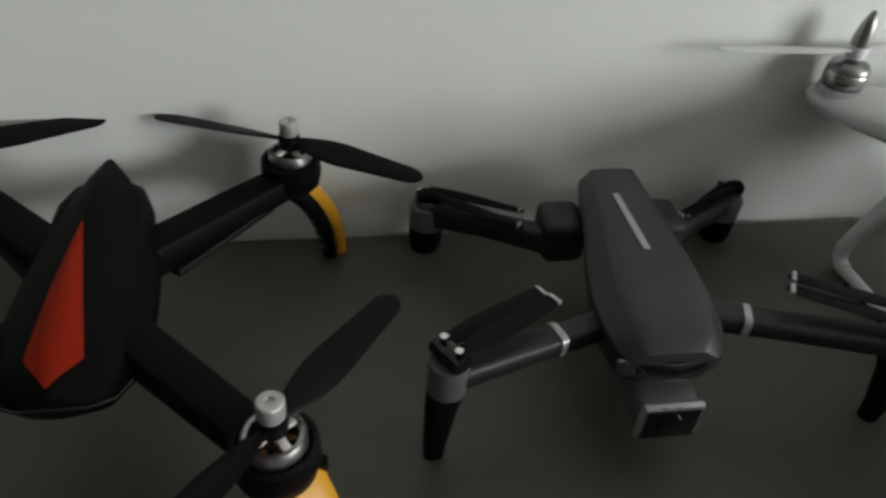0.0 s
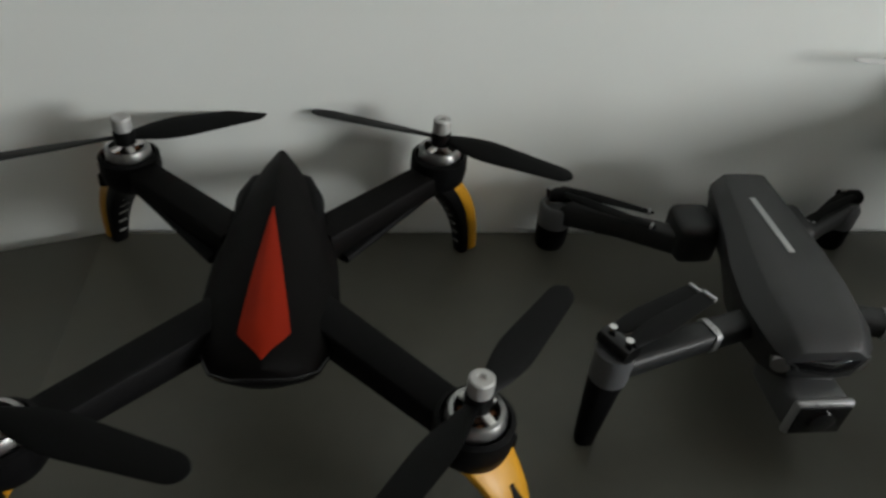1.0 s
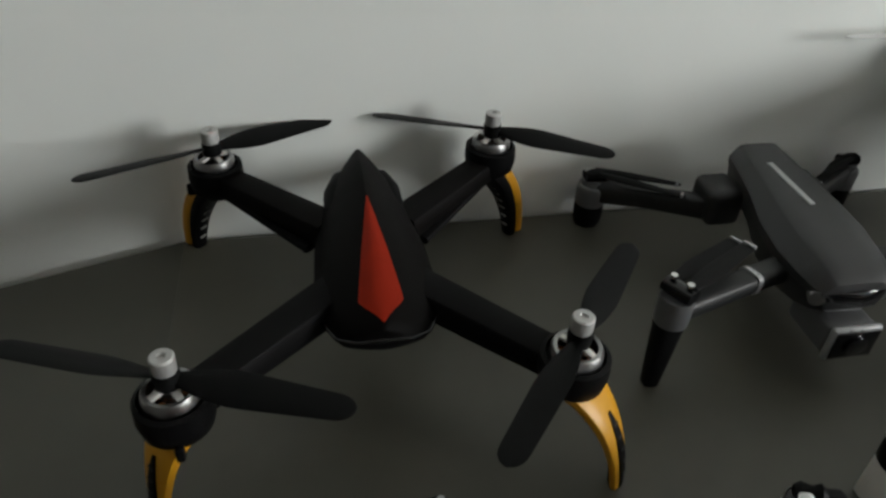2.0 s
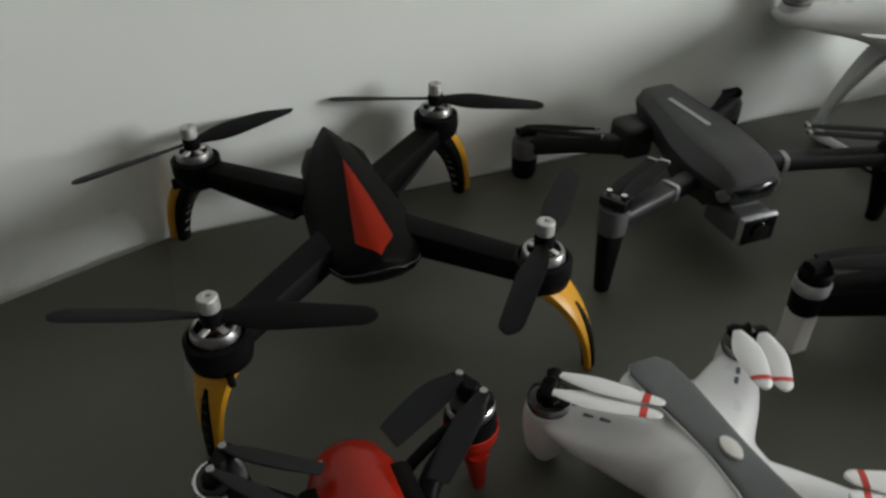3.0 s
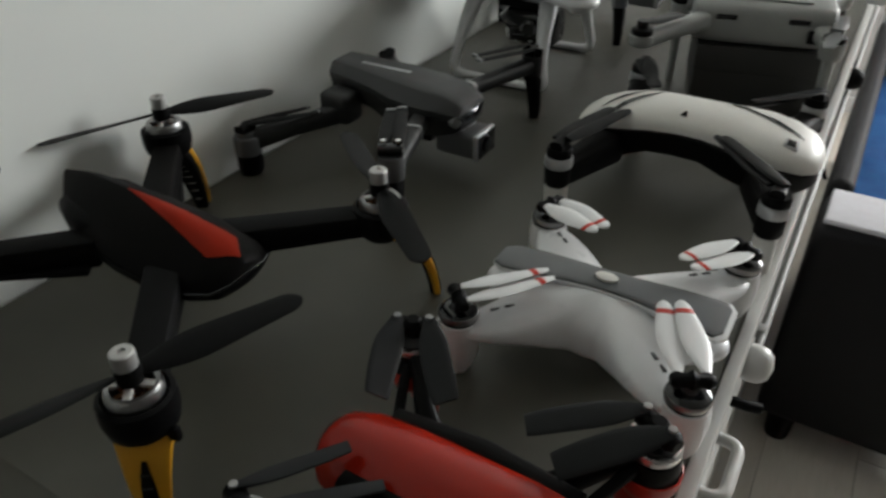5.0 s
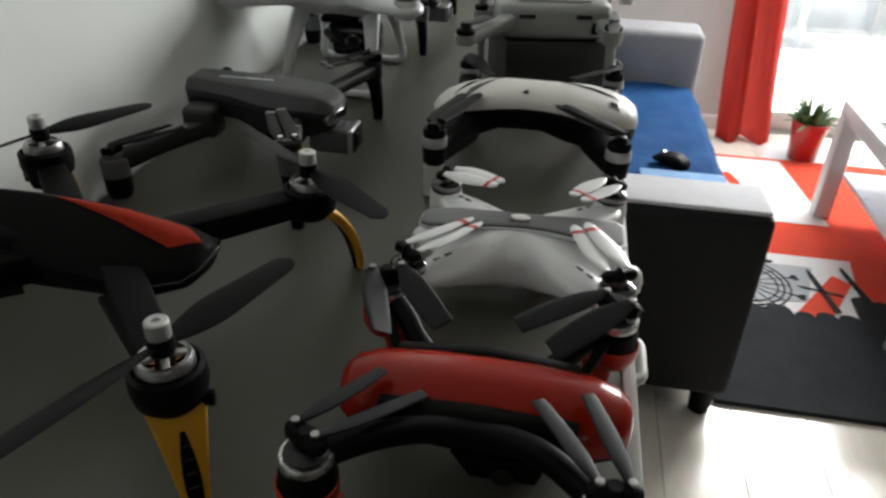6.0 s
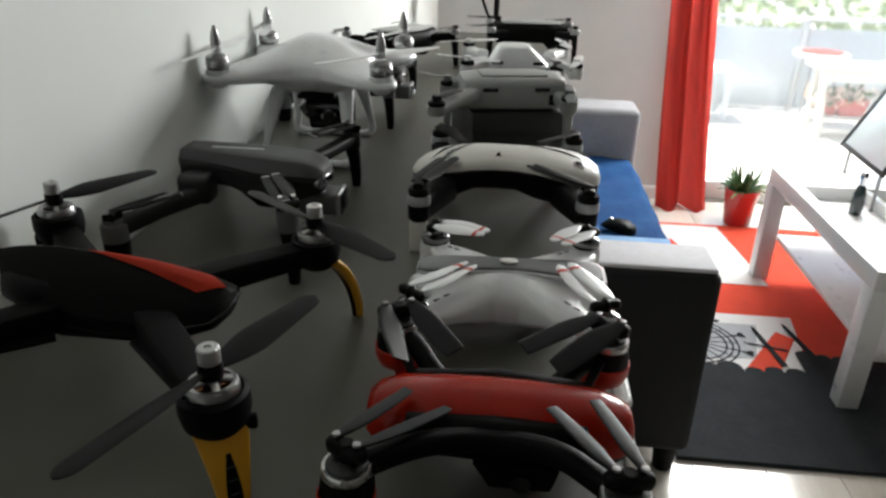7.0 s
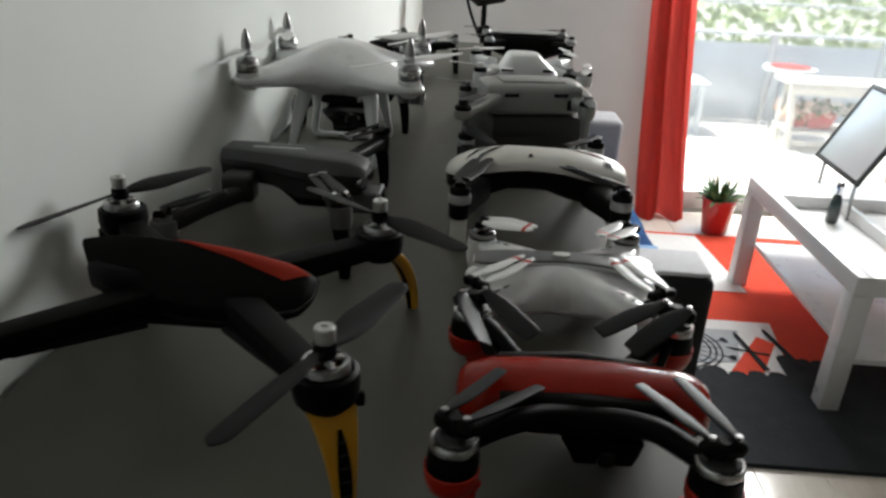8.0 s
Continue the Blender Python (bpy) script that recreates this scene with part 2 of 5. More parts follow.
def limb(stops, n=16, power=3.0, up=(0, 0, 1), bm=None):
    """A limb through stops of (centre, half width, half height)."""
    pts = [Vector(s[0]) for s in stops]
    rings = []
    for i, (c, a, b) in enumerate(stops):
        d = (pts[min(i + 1, len(pts) - 1)] - pts[max(i - 1, 0)]).normalized()
        side = d.cross(Vector(up)).normalized()
        rings.append(oval(c, side, side.cross(d), a, b, n, power))
    return loft(rings, bm)


def tube(points, r, n=10, bm=None):
    return limb([(p, r, r) for p in points], n, 2.0, (0.013, 0.021, 1), bm)


def bezier(p0, p1, p2, n=10):
    p0, p1, p2 = Vector(p0), Vector(p1), Vector(p2)
    return [(1 - t) ** 2 * p0 + 2 * t * (1 - t) * p1 + t * t * p2 for t in (k / n for k in range(n + 1))]


def shell_z(x, w, z0, z1, power):
    q = max(0.0, 1 - abs(x / w) ** power)
    return z0 + (z1 - z0) * q ** (1 / power)


def blade_mesh(length, width, root=0.35, thick=0.0016, twist=16, tip=0.45, start=0.006, bm=None, m=None, sweep=0.0):
    """One propeller blade along +x from the hub."""
    rings = []
    spans = [i / 12 for i in range(11)] + [0.9, 0.93, 0.955, 0.975, 0.99, 1.0]
    for t in spans:
        x = start + (length - start) * t
        w = width * (root + (1 - root) * math.sin(min(1, t / 0.38) * math.pi / 2)) * (1 - (1 - tip) * max(0, (t - 0.38) / 0.62))
        if t > 0.9:
            w *= math.sqrt(max(0.02, 1 - ((t - 0.9) / 0.1) ** 2))
        a = radians(twist * (1 - 0.75 * t))
        u = Vector((0, math.cos(a), math.sin(a)))
        rings.append(oval((x, sweep * t * t, 0.0), u, Vector((1, 0, 0)).cross(u), w / 2, thick / 2 * (1.6 - t), 10, 2.0))
    out = loft(rings, bm)
    if m is not None:
        bmesh.ops.transform(out, matrix=m, verts=out.verts)
    return out


def leaf_blade(length, width, t0, t1, m, thick=0.0020):
    """A slice of a pointed folding blade along +x, from t0 to t1 of its length."""
    rings = []
    for k in range(11):
        t = t0 + (t1 - t0) * k / 10
        w = width * max(0.10, (0.34 + 0.66 * math.sin(min(1, t / 0.42) * math.pi / 2)) * (1 - 0.36 * max(0, (t - 0.42) / 0.43) ** 1.6 if t < 0.85 else 0.64 * math.sqrt(max(0.0, 1 - ((t - 0.85) / 0.152) ** 2))))
        a = radians(10 * (1 - 0.7 * t))
        u = Vector((0, math.cos(a), math.sin(a)))
        rings.append(oval((0.003 + (length - 0.003) * t, 0, 0), u, Vector((1, 0, 0)).cross(u), w / 2, thick / 2, 10, 2.0))
    bm = loft(rings)
    bmesh.ops.transform(bm, matrix=m, verts=bm.verts)
    return bm


def plank_blade(p, q, width, bank, thick=0.0016):
    """A broad folded blade from pivot p to a square-cut tip q, banked about its own length."""
    p, q = Vector(p), Vector(q)
    d = (q - p).normalized()
    side = d.cross(Vector((0, 0, 1))).normalized()
    rings = []
    for t, w in ((0.0, 0.42), (0.06, 0.5), (0.16, 0.72), (0.3, 0.95), (0.45, 1.0), (0.7, 0.96), (0.9, 0.88), (0.985, 0.82), (1.0, 0.76)):
        a = radians(bank * (0.5 + 0.5 * t))
        u = side * math.cos(a) + side.cross(d) * math.sin(a)
        rings.append(oval(p + (q - p) * t + u * width * 0.06 * math.sin(3 * t), u, d.cross(u), width / 2 * w, thick / 2 * (1.5 - 0.6 * t), 12, 3.0))
    return loft(rings)


def turned(z, angle, at=(0, 0)):
    return Matrix.Translation((at[0], at[1], z)) @ Matrix.Rotation(radians(angle), 4, "Z")


# ---- room ----
WX, WY, H = 3.28, 0.590, 2.5          # window wall, long wall, ceiling
LX, FY = -1.7, -3.4                   # wall behind the camera, wall across the room
WIN0, WIN1, WINZ = -0.66, -3.1, 2.15  # glazed opening in the window wall

solid("wall_north", box(LX - 0.12, WX + 0.2, WY, WY + 0.12, 0, H), WALL, "long off-white painted wall behind the sideboard", "wall", "structure")
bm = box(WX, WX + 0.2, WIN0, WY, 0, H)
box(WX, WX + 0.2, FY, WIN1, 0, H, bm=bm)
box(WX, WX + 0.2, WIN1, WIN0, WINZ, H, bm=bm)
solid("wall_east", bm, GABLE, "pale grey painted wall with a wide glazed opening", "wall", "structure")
# two unseen closing walls, kept dark and close to damp the ambient light
solid("wall_south", box(LX - 0.12, WX + 0.2, FY - 0.12, FY, 0, H), DIMWALL, "plain unseen wall, darkened to cut bounced light", "wall", "structure")
solid("wall_west", box(LX - 0.12, LX, FY, WY, 0, H), DIMWALL, "plain unseen end wall, darkened to cut bounced light", "wall", "structure")
solid("ceiling", box(LX - 0.12, WX + 0.2, FY - 0.12, WY + 0.12, H, H + 0.15), CEIL, "plain unseen ceiling, greyed to lessen bounced light", "ceiling", "structure")
floor = solid("floor", box(LX, WX, FY, WY, -0.06, -0.008), GAP, "pale laminate floor of narrow boards", "floor", "structure")
bm = box(LX, WX, WY - 0.014, WY, 0, 0.07, 0.003)
box(WX - 0.014, WX, WIN0, WY - 0.014, 0, 0.07, 0.003, bm=bm)
solid("baseboard", bm, FRAMEWHITE, "low white skirting board", "baseboard", "structure")

# glazed door: frame, sash bars, panes
window = thing("window_1", pose(WX + 0.05, 0, 0), "wide white-framed terrace door with clear panes", "window")
tagged(window, kind="structure")
bm = box(0, 0.07, WIN1, WIN0, 0.0, 0.095, 0.006)
part("window_sill", bm, FRAMEWHITE, window)
for k, (y0, y1) in enumerate(((WIN0 - 0.07, WIN0), (WIN1, WIN1 + 0.07), (-1.93, -1.85))):
    part("window_frame", box(0.0, 0.07, y0, y1, 0.095, WINZ - 0.07, 0.006), FRAMEWHITE, window)
part("window_frame", box(0, 0.07, WIN1, WIN0, WINZ - 0.07, WINZ, 0.006), FRAMEWHITE, window)
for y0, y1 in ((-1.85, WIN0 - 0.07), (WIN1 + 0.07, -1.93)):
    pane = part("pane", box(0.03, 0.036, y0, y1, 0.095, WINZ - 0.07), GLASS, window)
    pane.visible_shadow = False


# curtain
def curtain_mesh():
    bm = bmesh.new()
    cols, rows = 96, 30
    grid = []
    for j in range(rows + 1):
        z = 2.3 * j / rows
        f = z / 2.3
        y0 = -0.555 + 0.075 * min(1, f * 2.2) - 0.02 * f
        y1 = -0.80 + 0.11 * min(1, f * 2.0) + 0.02 * f
        row = []
        for i in range(cols + 1):
            t = i / cols
            fold = 0.024 * math.sin(t * 2.3 * 2 * math.pi + 0.8 * math.sin(2.6 * f) + 0.5) + 0.005 * math.sin(t * 9 * math.pi + 3 * f) + 0.006 * noise.noise(Vector((t * 4, f * 7, 0)))
            flare = 0.07 * max(0, 1 - f * 6) ** 2
            x = 3.165 + fold * (1 - 0.25 * f) - flare * (0.4 + 0.6 * math.sin(t * 9))
            row.append(bm.verts.new((x, y0 + (y1 - y0) * t, 0.004 + z)))
        grid.append(row)
    for a, b in zip(grid, grid[1:]):
        for i in range(cols):
            bm.faces.new((a[i], a[i + 1], b[i + 1], b[i]))
    bmesh.ops.solidify(bm, geom=bm.faces[:], thickness=0.004)
    return bm


curtain = thing("curtain", pose(0, 0, 0), "long red fabric curtain gathered in soft folds beside the terrace door", "curtain")
part("drape", curtain_mesh(), CURTAIN, curtain, angle=80)
rail = tube([(3.165, 0.2, 2.33), (3.165, -3.2, 2.33)], 0.012)
solid("curtain_rail", rail, STEEL, "thin grey metal curtain rail under the ceiling", "curtain rail")

# outside
solid("ground", box(WX + 0.2, 90, -60, 60, -0.12, -0.03), GROUND, "pale ground outside reaching into the distance", "ground", "structure")
terrace = solid("terrace", box(WX + 0.2, 5.6, -6, 2, -0.03, -0.012), GAP, "pale paved terrace outside the door", "pavement", "structure")


def fence():
    f = thing("fence", pose(5.62, 0, -0.03), "low grey panelled garden fence with pale posts and rail", "fence")
    for k in range(9):
        y = 1.4 - k * 0.86
        part("panel", box(0, 0.03, y - 0.8, y, 0.03, 0.64, 0.004), FENCE, f)
        part("post", box(-0.012, 0.05, y - 0.85, y - 0.806, 0, 0.70, 0.006), FENCEWHITE, f)
    part("rail", box(-0.015, 0.055, -6.5, 1.5, 0.70, 0.725, 0.004), FENCEWHITE, f)
    part("top_rail", box(0.0, 0.03, -6.5, 1.5, 0.93, 0.95, 0.004), FENCEWHITE, f)
    return f


fence()


def leaves(count, place, size, seed, mat, name, bm=None):
    rnd = random.Random(seed)
    verts, faces = [], []
    for _ in range(count):
        c = place(rnd)
        s = size * rnd.uniform(0.6, 1.3)
        r = Euler((rnd.uniform(-1.2, 1.2), rnd.uniform(-1.2, 1.2), rnd.uniform(0, 6.28))).to_matrix()
        b = len(verts)
        for p in ((-1, 0, 0), (-0.2, 0.45, 0.12), (1, 0, 0.05), (-0.2, -0.45, 0.12)):
            verts.append(Vector(c) + r @ (Vector(p) * s))
        faces.append((b, b + 1, b + 2))
        faces.append((b, b + 2, b + 3))
    me = bpy.data.meshes.new(name)
    me.from_pydata(verts, [], faces)
    me.materials.append(mat)
    return me


hedge = new("hedge", leaves(9000, lambda r: (6.9 + r.gauss(0, 0.28), r.uniform(-8, 2.5), 0.1 + 1.25 * r.random() ** 0.8 + 0.12 * math.sin(3 * r.random())), 0.07, 5, HEDGE, "hedge"))
tagged(hedge, "loose sunlit green hedge beyond the garden fence", "hedge", kind="stuff")


def rack():
    r = thing("plant_rack", pose(4.72, -1.90, -0.012), "weathered pale timber plant rack on the terrace", "plant rack")
    for y in (0.0, -1.0):
        part("side_post", box(-0.02, 0.02, y - 0.03, y + 0.01, 0, 0.47, 0.003, m=Matrix.Rotation(radians(-7 if y == 0 else 7), 4, "X")), TIMBER, r)
        part("side_post", box(0.22, 0.26, y - 0.03, y + 0.01, 0, 0.47, 0.003), TIMBER, r)
    part("shelf", box(-0.03, 0.28, -1.06, 0.02, 0.13, 0.155, 0.003), TIMBER, r)
    part("shelf", box(-0.03, 0.28, -1.08, 0.075, 0.462, 0.490, 0.003), TIMBER, r)
    part("front_board", box(-0.035, -0.02, -1.08, 0.06, 0.405, 0.4615, 0.003), TIMBER, r)
    part("crossbar", box(-0.02, 0.0, -1.06, 0.0, 0.05, 0.08, 0.003), TIMBER, r)


rack()


def flowerpot(name, x, y, z, r, h, square, label):
    p = thing(name, pose(x, y, z), label, "flower pot", "pots on the plant rack")
    if square:
        rings = [[(sx * a, sy * b, zz) for sx, sy in ((-1, -1), (1, -1), (1, 1), (-1, 1))] for zz, a, b in ((0, r * 0.55, r * 0.9), (h, r * 0.7, r * 1.25), (h, r * 0.6, r * 1.15), (h - 0.02, r * 0.58, r * 1.12))]
        bm = loft([[Vector(q) for q in ring] for ring in rings])
    else:
        bm = lathe([(0, 0), (r * 0.75, 0), (r, h), (r * 0.92, h), (r * 0.9, h - 0.015), (0, h - 0.015)], 20)
    part("pot", bm, TERRACOTTA, p)
    for mat, n, seed, nm in ((LEAF, 90, 3, "foliage"), (FLOWER, 130, 4, "blossom")):
        me = leaves(n, lambda q: (q.gauss(0, r * 0.7), q.gauss(0, r * 1.3), h + abs(q.gauss(0.0, 0.05)) - 0.012), 0.03, seed + int(x * 100), mat, nm)
        ob = new(nm, me)
        ob.parent = p


flowerpot("flower_pot", 4.83, -2.12, 0.144, 0.085, 0.11, True, "red-brown window box of pale trailing flowers on the rack")
flowerpot("flower_pot", 4.83, -2.46, 0.144, 0.06, 0.11, False, "small terracotta pot of pale flowers on the rack")
flowerpot("flower_pot", 4.83, -1.99, 0.144, 0.05, 0.07, False, "low terracotta pot of pale blossom on the rack")

garden_table = thing("garden_table", pose(5.25, -2.02, -0.012), "round pale garden table with a red mat", "garden table")
part("tabletop", lathe([(0, 0.475), (0.19, 0.475), (0.195, 0.49), (0.19, 0.505), (0, 0.505)], 32), FENCEWHITE, garden_table)
part("mat", lathe([(0, 0.506), (0.15, 0.506), (0.15, 0.512), (0, 0.512)], 32), REDPOD, garden_table)
for a in range(4):
    t = radians(45 + 90 * a)
    part("leg", tube([(0.16 * math.cos(t), 0.16 * math.sin(t), 0.0), (0.12 * math.cos(t), 0.12 * math.sin(t), 0.477)], 0.011, 8), STEEL, garden_table)
bench = thing("garden_bench", pose(5.2, -1.05, -0.012), "grey slatted garden bench beside the fence", "bench")
part("seat", box(-0.18, 0.18, -0.35, 0.30, 0.36, 0.39, 0.006), FENCE, bench)
for y in (-0.3, 0.26):
    part("leg", box(-0.16, -0.12, y - 0.02, y + 0.02, 0, 0.36, 0.003), FENCE, bench)
    part("leg", box(0.12, 0.16, y - 0.02, y + 0.02, 0, 0.36, 0.003), FENCE, bench)

# ---- sideboard with the tabletop ----
T = 1.0
X0, X1, Y0, Y1 = -0.104, 1.86, 0.108, 0.581
side = thing("sideboard", pose(0, 0, 0), "tall sideboard with a dull grey top, white edging and white fronts", "sideboard")
part("tabletop", box(X0, X1, Y0 + 0.009, Y1, T - 0.022, T, 0.0003, seg=1), TOP, side, "dull warm-grey worktop")
part("flap", box(-0.55, 0, Y0 + 0.009, Y1, -0.022, 0, 0.0003, seg=1, m=pose(X0 + 0.0006, 0, T - 0.0001, 0, -12.5, 0)), TOP, side, "grey end flap hanging slightly down")
part("edge_strip", box(X0, X1, Y0, Y0 + 0.0085, T - 0.03, T + 0.0025, 0.0015), CABWHITE, side, "thin white raised edging")
part("front_rail", box(X0 + 0.02, X1, Y0 + 0.004, Y0 + 0.012, T - 0.048, T - 0.031, 0.001), CABGREY, side)
part("body", box(X0 + 0.03, X1 - 0.01, Y0 + 0.03, Y1 - 0.01, 0.06, T - 0.0225, 0.002), CABGREY, side)
part("plinth", box(X0 + 0.05, X1 - 0.03, Y0 + 0.06, Y1 - 0.02, 0.0, 0.06), CABGREY, side)
for k in range(3):
    for z0, z1 in ((0.07, 0.50), (0.51, 0.945)):
        xa = X0 + 0.035 + k * 0.63
        front = part("drawer_front", box(xa, xa + 0.62, Y0 + 0.012, Y0 + 0.0295, z0, z1, 0.002), CABWHITE, side)
for kx in (0.236, 0.87):
    m = pose(kx, Y0 + 0.0165, 0.964, 90, 0, 0)
    # the far knob matches the white one; black stands for its backlit shade
    ball = CABWHITE if kx < 0.5 else MATT
    part("knob", lathe([(0, -0.0), (0.006, 0.0), (0.005, 0.006), (0.008, 0.009), (0.0125, 0.014), (0.0145, 0.021), (0.0135, 0.028), (0.009, 0.0335), (0, 0.0355)], 24, m=m), ball, side, "round white ball knob" if kx < 0.5 else "round ball knob, coloured black for its backlit side")
bm = tube([Vector((0.159, Y0 + 0.013, 0.957))] + bezier((0.160, Y0 - 0.004, 0.957), (0.160, Y0 - 0.014, 0.957), (0.150, Y0 - 0.014, 0.957), 5)
          + bezier((0.122, Y0 - 0.014, 0.957), (0.111, Y0 - 0.014, 0.957), (0.111, Y0 - 0.004, 0.957), 5) + [Vector((0.111, Y0 + 0.013, 0.957))], 0.0042)
part("handle", bm, CABWHITE, side, "white bow handle")
part("catch", tube([(0.196, Y0 + 0.013, 0.958), (0.197, Y0 - 0.01, 0.958), (0.203, Y0 - 0.018, 0.954)], 0.004), MATT, side, "small black catch")
part("rail_bar", tube([(0.26, Y0 - 0.004, 0.945), (X1 - 0.05, Y0 - 0.004, 0.945)], 0.0035), CABGREY, side, "dull grey rail below the edge")
for xx in (0.3, 1.0, 1.7):
    part("rail_bracket", box(xx - 0.006, xx + 0.006, Y0 - 0.006, Y0 + 0.013, 0.941, 0.949, 0.001), CABGREY, side)


# ---- sofa ----
def cushion(x0, x1, y0, y1, z0, z1, r=0.035, puff=0.008):
    bm = box(x0, x1, y0, y1, z0, z1, r, seg=5)
    for v in bm.verts:
        s = math.sin(math.pi * (v.co.x - x0) / (x1 - x0)) * math.sin(math.pi * (v.co.y - y0) / (y1 - y0))
        if v.co.z > (z0 + z1) / 2:
            v.co.z += puff * max(0, s)
    return bm


SF, SB = -0.302, 0.085
sofa = thing("sofa", pose(0, 0, 0), "dark grey upholstered sofa with square padded arms", "sofa")
# the near arm's shaded side and lit top are set by colour
part("armrest", cushion(1.135, 1.30, SF, SB, 0.085, 0.590, 0.024, 0.0), SOFADARK, sofa, "upholstered side of the arm, coloured near-black for shade")
part("arm_cushion", cushion(1.148, 1.287, SF + 0.012, SB - 0.01, 0.589, 0.600, 0.005, 0.005), SOFAPAD, sofa, "padded arm top, coloured paler for the window light")
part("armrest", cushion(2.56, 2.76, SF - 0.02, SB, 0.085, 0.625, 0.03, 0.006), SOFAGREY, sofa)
part("seat", cushion(1.317, 2.558, SF - 0.01, SB - 0.05, 0.1, 0.405, 0.03, 0.01), SOFADARK, sofa)
part("backrest", cushion(1.317, 2.558, SB - 0.048, SB, 0.1, 0.60, 0.02, 0.0), SOFADARK, sofa)
for x in (1.19, 2.68):
    for y in (SF + 0.045, SB - 0.06):
        part("foot", lathe([(0.026, 0), (0.034, 0.09), (0, 0.09)], 16, at=(x, y, 0)), BLACK, sofa)


def throw_mesh():
    bm = bmesh.new()
    nx, ny = 70, 26
    grid = []
    for i in range(nx + 1):
        x = 1.325 + 1.225 * i / nx
        row = []
        for j in range(ny + 1):
            y = SB - 0.055 + (SF - 0.03 - SB + 0.055) * j / ny
            z = 0.426 + 0.004 * math.sin(x * 31 + y * 17) + 0.005 * noise.noise(Vector((x * 9, y * 14, 0)))
            if j > ny - 3:
                z -= 0.045 * (j - ny + 3)
                y = SF - 0.02 - 0.004 * (j - ny + 3)
            row.append(bm.verts.new((x, y, z)))
        grid.append(row)
    for a, b in zip(grid, grid[1:]):
        for j in range(ny):
            bm.faces.new((a[j], a[j + 1], b[j + 1], b[j]))
    bmesh.ops.solidify(bm, geom=bm.faces[:], thickness=0.004)
    return bm


solid("throw", throw_mesh(), BLUE, "creased bright blue throw spread over the sofa seat", "throw", angle=80)
solid("cloth", cushion(1.46, 1.69, -0.30, -0.06, 0.434, 0.442, 0.003, 0.002), PALEBLUE, "pale blue flat cloth lying on the blue throw", "cloth")
mouse = thing("computer_mouse", pose(1.755, -0.155, 0.4345, 0, 0, 55), "black computer mouse with a silver side on the blue throw", "mouse")
part("shell", loft([oval((x, 0, h * 0.5), (0, 1, 0), (0, 0, 1), w, max(0.002, h * 0.5), 18, 2.6) for x, w, h in
                    ((-0.056, 0.012, 0.012), (-0.048, 0.026, 0.024), (-0.02, 0.032, 0.036), (0.012, 0.030, 0.034), (0.042, 0.027, 0.022), (0.056, 0.014, 0.010))]), BLACK, mouse)
part("wheel", lathe([(0, -0.004), (0.01, -0.004), (0.01, 0.004), (0, 0.004)], 16, m=pose(0.03, 0, 0.024, 90, 0, 0)), STEEL, mouse)

# ---- rug ----
RX0, RX1, RY0, RY1 = 1.215, 2.93, -0.30, -1.75
rug = thing("rug", pose(0, 0, 0), "flat woven rug in red, white and black with a skyline pattern", "rug")
part("rug_base", box(RX0 + 0.052, RX1, RY1, RY0, 0.0, 0.008, 0.002), RUGRED, rug)
part("hem", box(RX0, RX0 + 0.0515, RY1, RY0, 0.0, 0.0135, 0.002), RUGBLACK, rug, "black woven hem")


def flat(points, z, t=0.0016):
    bm = bmesh.new()
    f = bm.faces.new([bm.verts.new((x, y, z)) for x, y in points])
    r = bmesh.ops.extrude_face_region(bm, geom=[f])
    for v in r["geom"]:
        if isinstance(v, bmesh.types.BMVert):
            v.co.z += t
    return bm


z = 0.0082
part("white_panel", flat([(1.70, RY0 - 0.02), (2.045, RY0 - 0.02), (2.045, -0.862), (1.60, -0.80), (1.60, RY0 - 0.02)], z), RUGWHITE, rug)
part("white_panel", flat([(2.30, RY0 - 0.02), (2.90, RY0 - 0.02), (2.90, -0.80), (2.30, -0.862)], z), RUGWHITE, rug)
part("grey_panel", flat([(1.70, RY0 - 0.03), (1.97, RY0 - 0.03), (1.97, -0.72), (1.75, -0.66)], z + 0.0018), RUGGREY, rug)
part("red_bar", flat([(1.665, -0.60), (1.93, -0.775), (1.885, -0.825), (1.63, -0.69)], z + 0.0036), RUGRED, rug)
part("red_bar", flat([(2.34, -0.60), (2.72, -0.52), (2.72, -0.56), (2.36, -0.66)], z + 0.0018), RUGRED, rug)
# crowd silhouette along the black field
rnd = random.Random(11)
pts = [(RX0, RY0 - 0.004), (RX0, RY1 + 0.004)]
y = RY1 + 0.004
top = []
while y < RY0 - 0.01:
    r = rnd.uniform(0.022, 0.04)
    base = 1.665 + (0.11 if y < -0.83 else 0.0) + (0.03 if -1.3 < y < -1.0 else 0.0) + rnd.uniform(-0.012, 0.012)
    for k in range(7):
        a = math.pi * k / 6
        top.append((base + r * 0.8 * math.sin(a), min(RY0 - 0.004, y + r - r * math.cos(a))))
    y += 2 * r + 0.004
seen_y = RY1
clean = []
for p in top:
    if p[1] > seen_y + 1e-4:
        clean.append(p)
        seen_y = p[1]
part("black_field", flat(pts + clean, z + 0.0054), RUGBLACK, rug, "black lower field with a crowd outline")
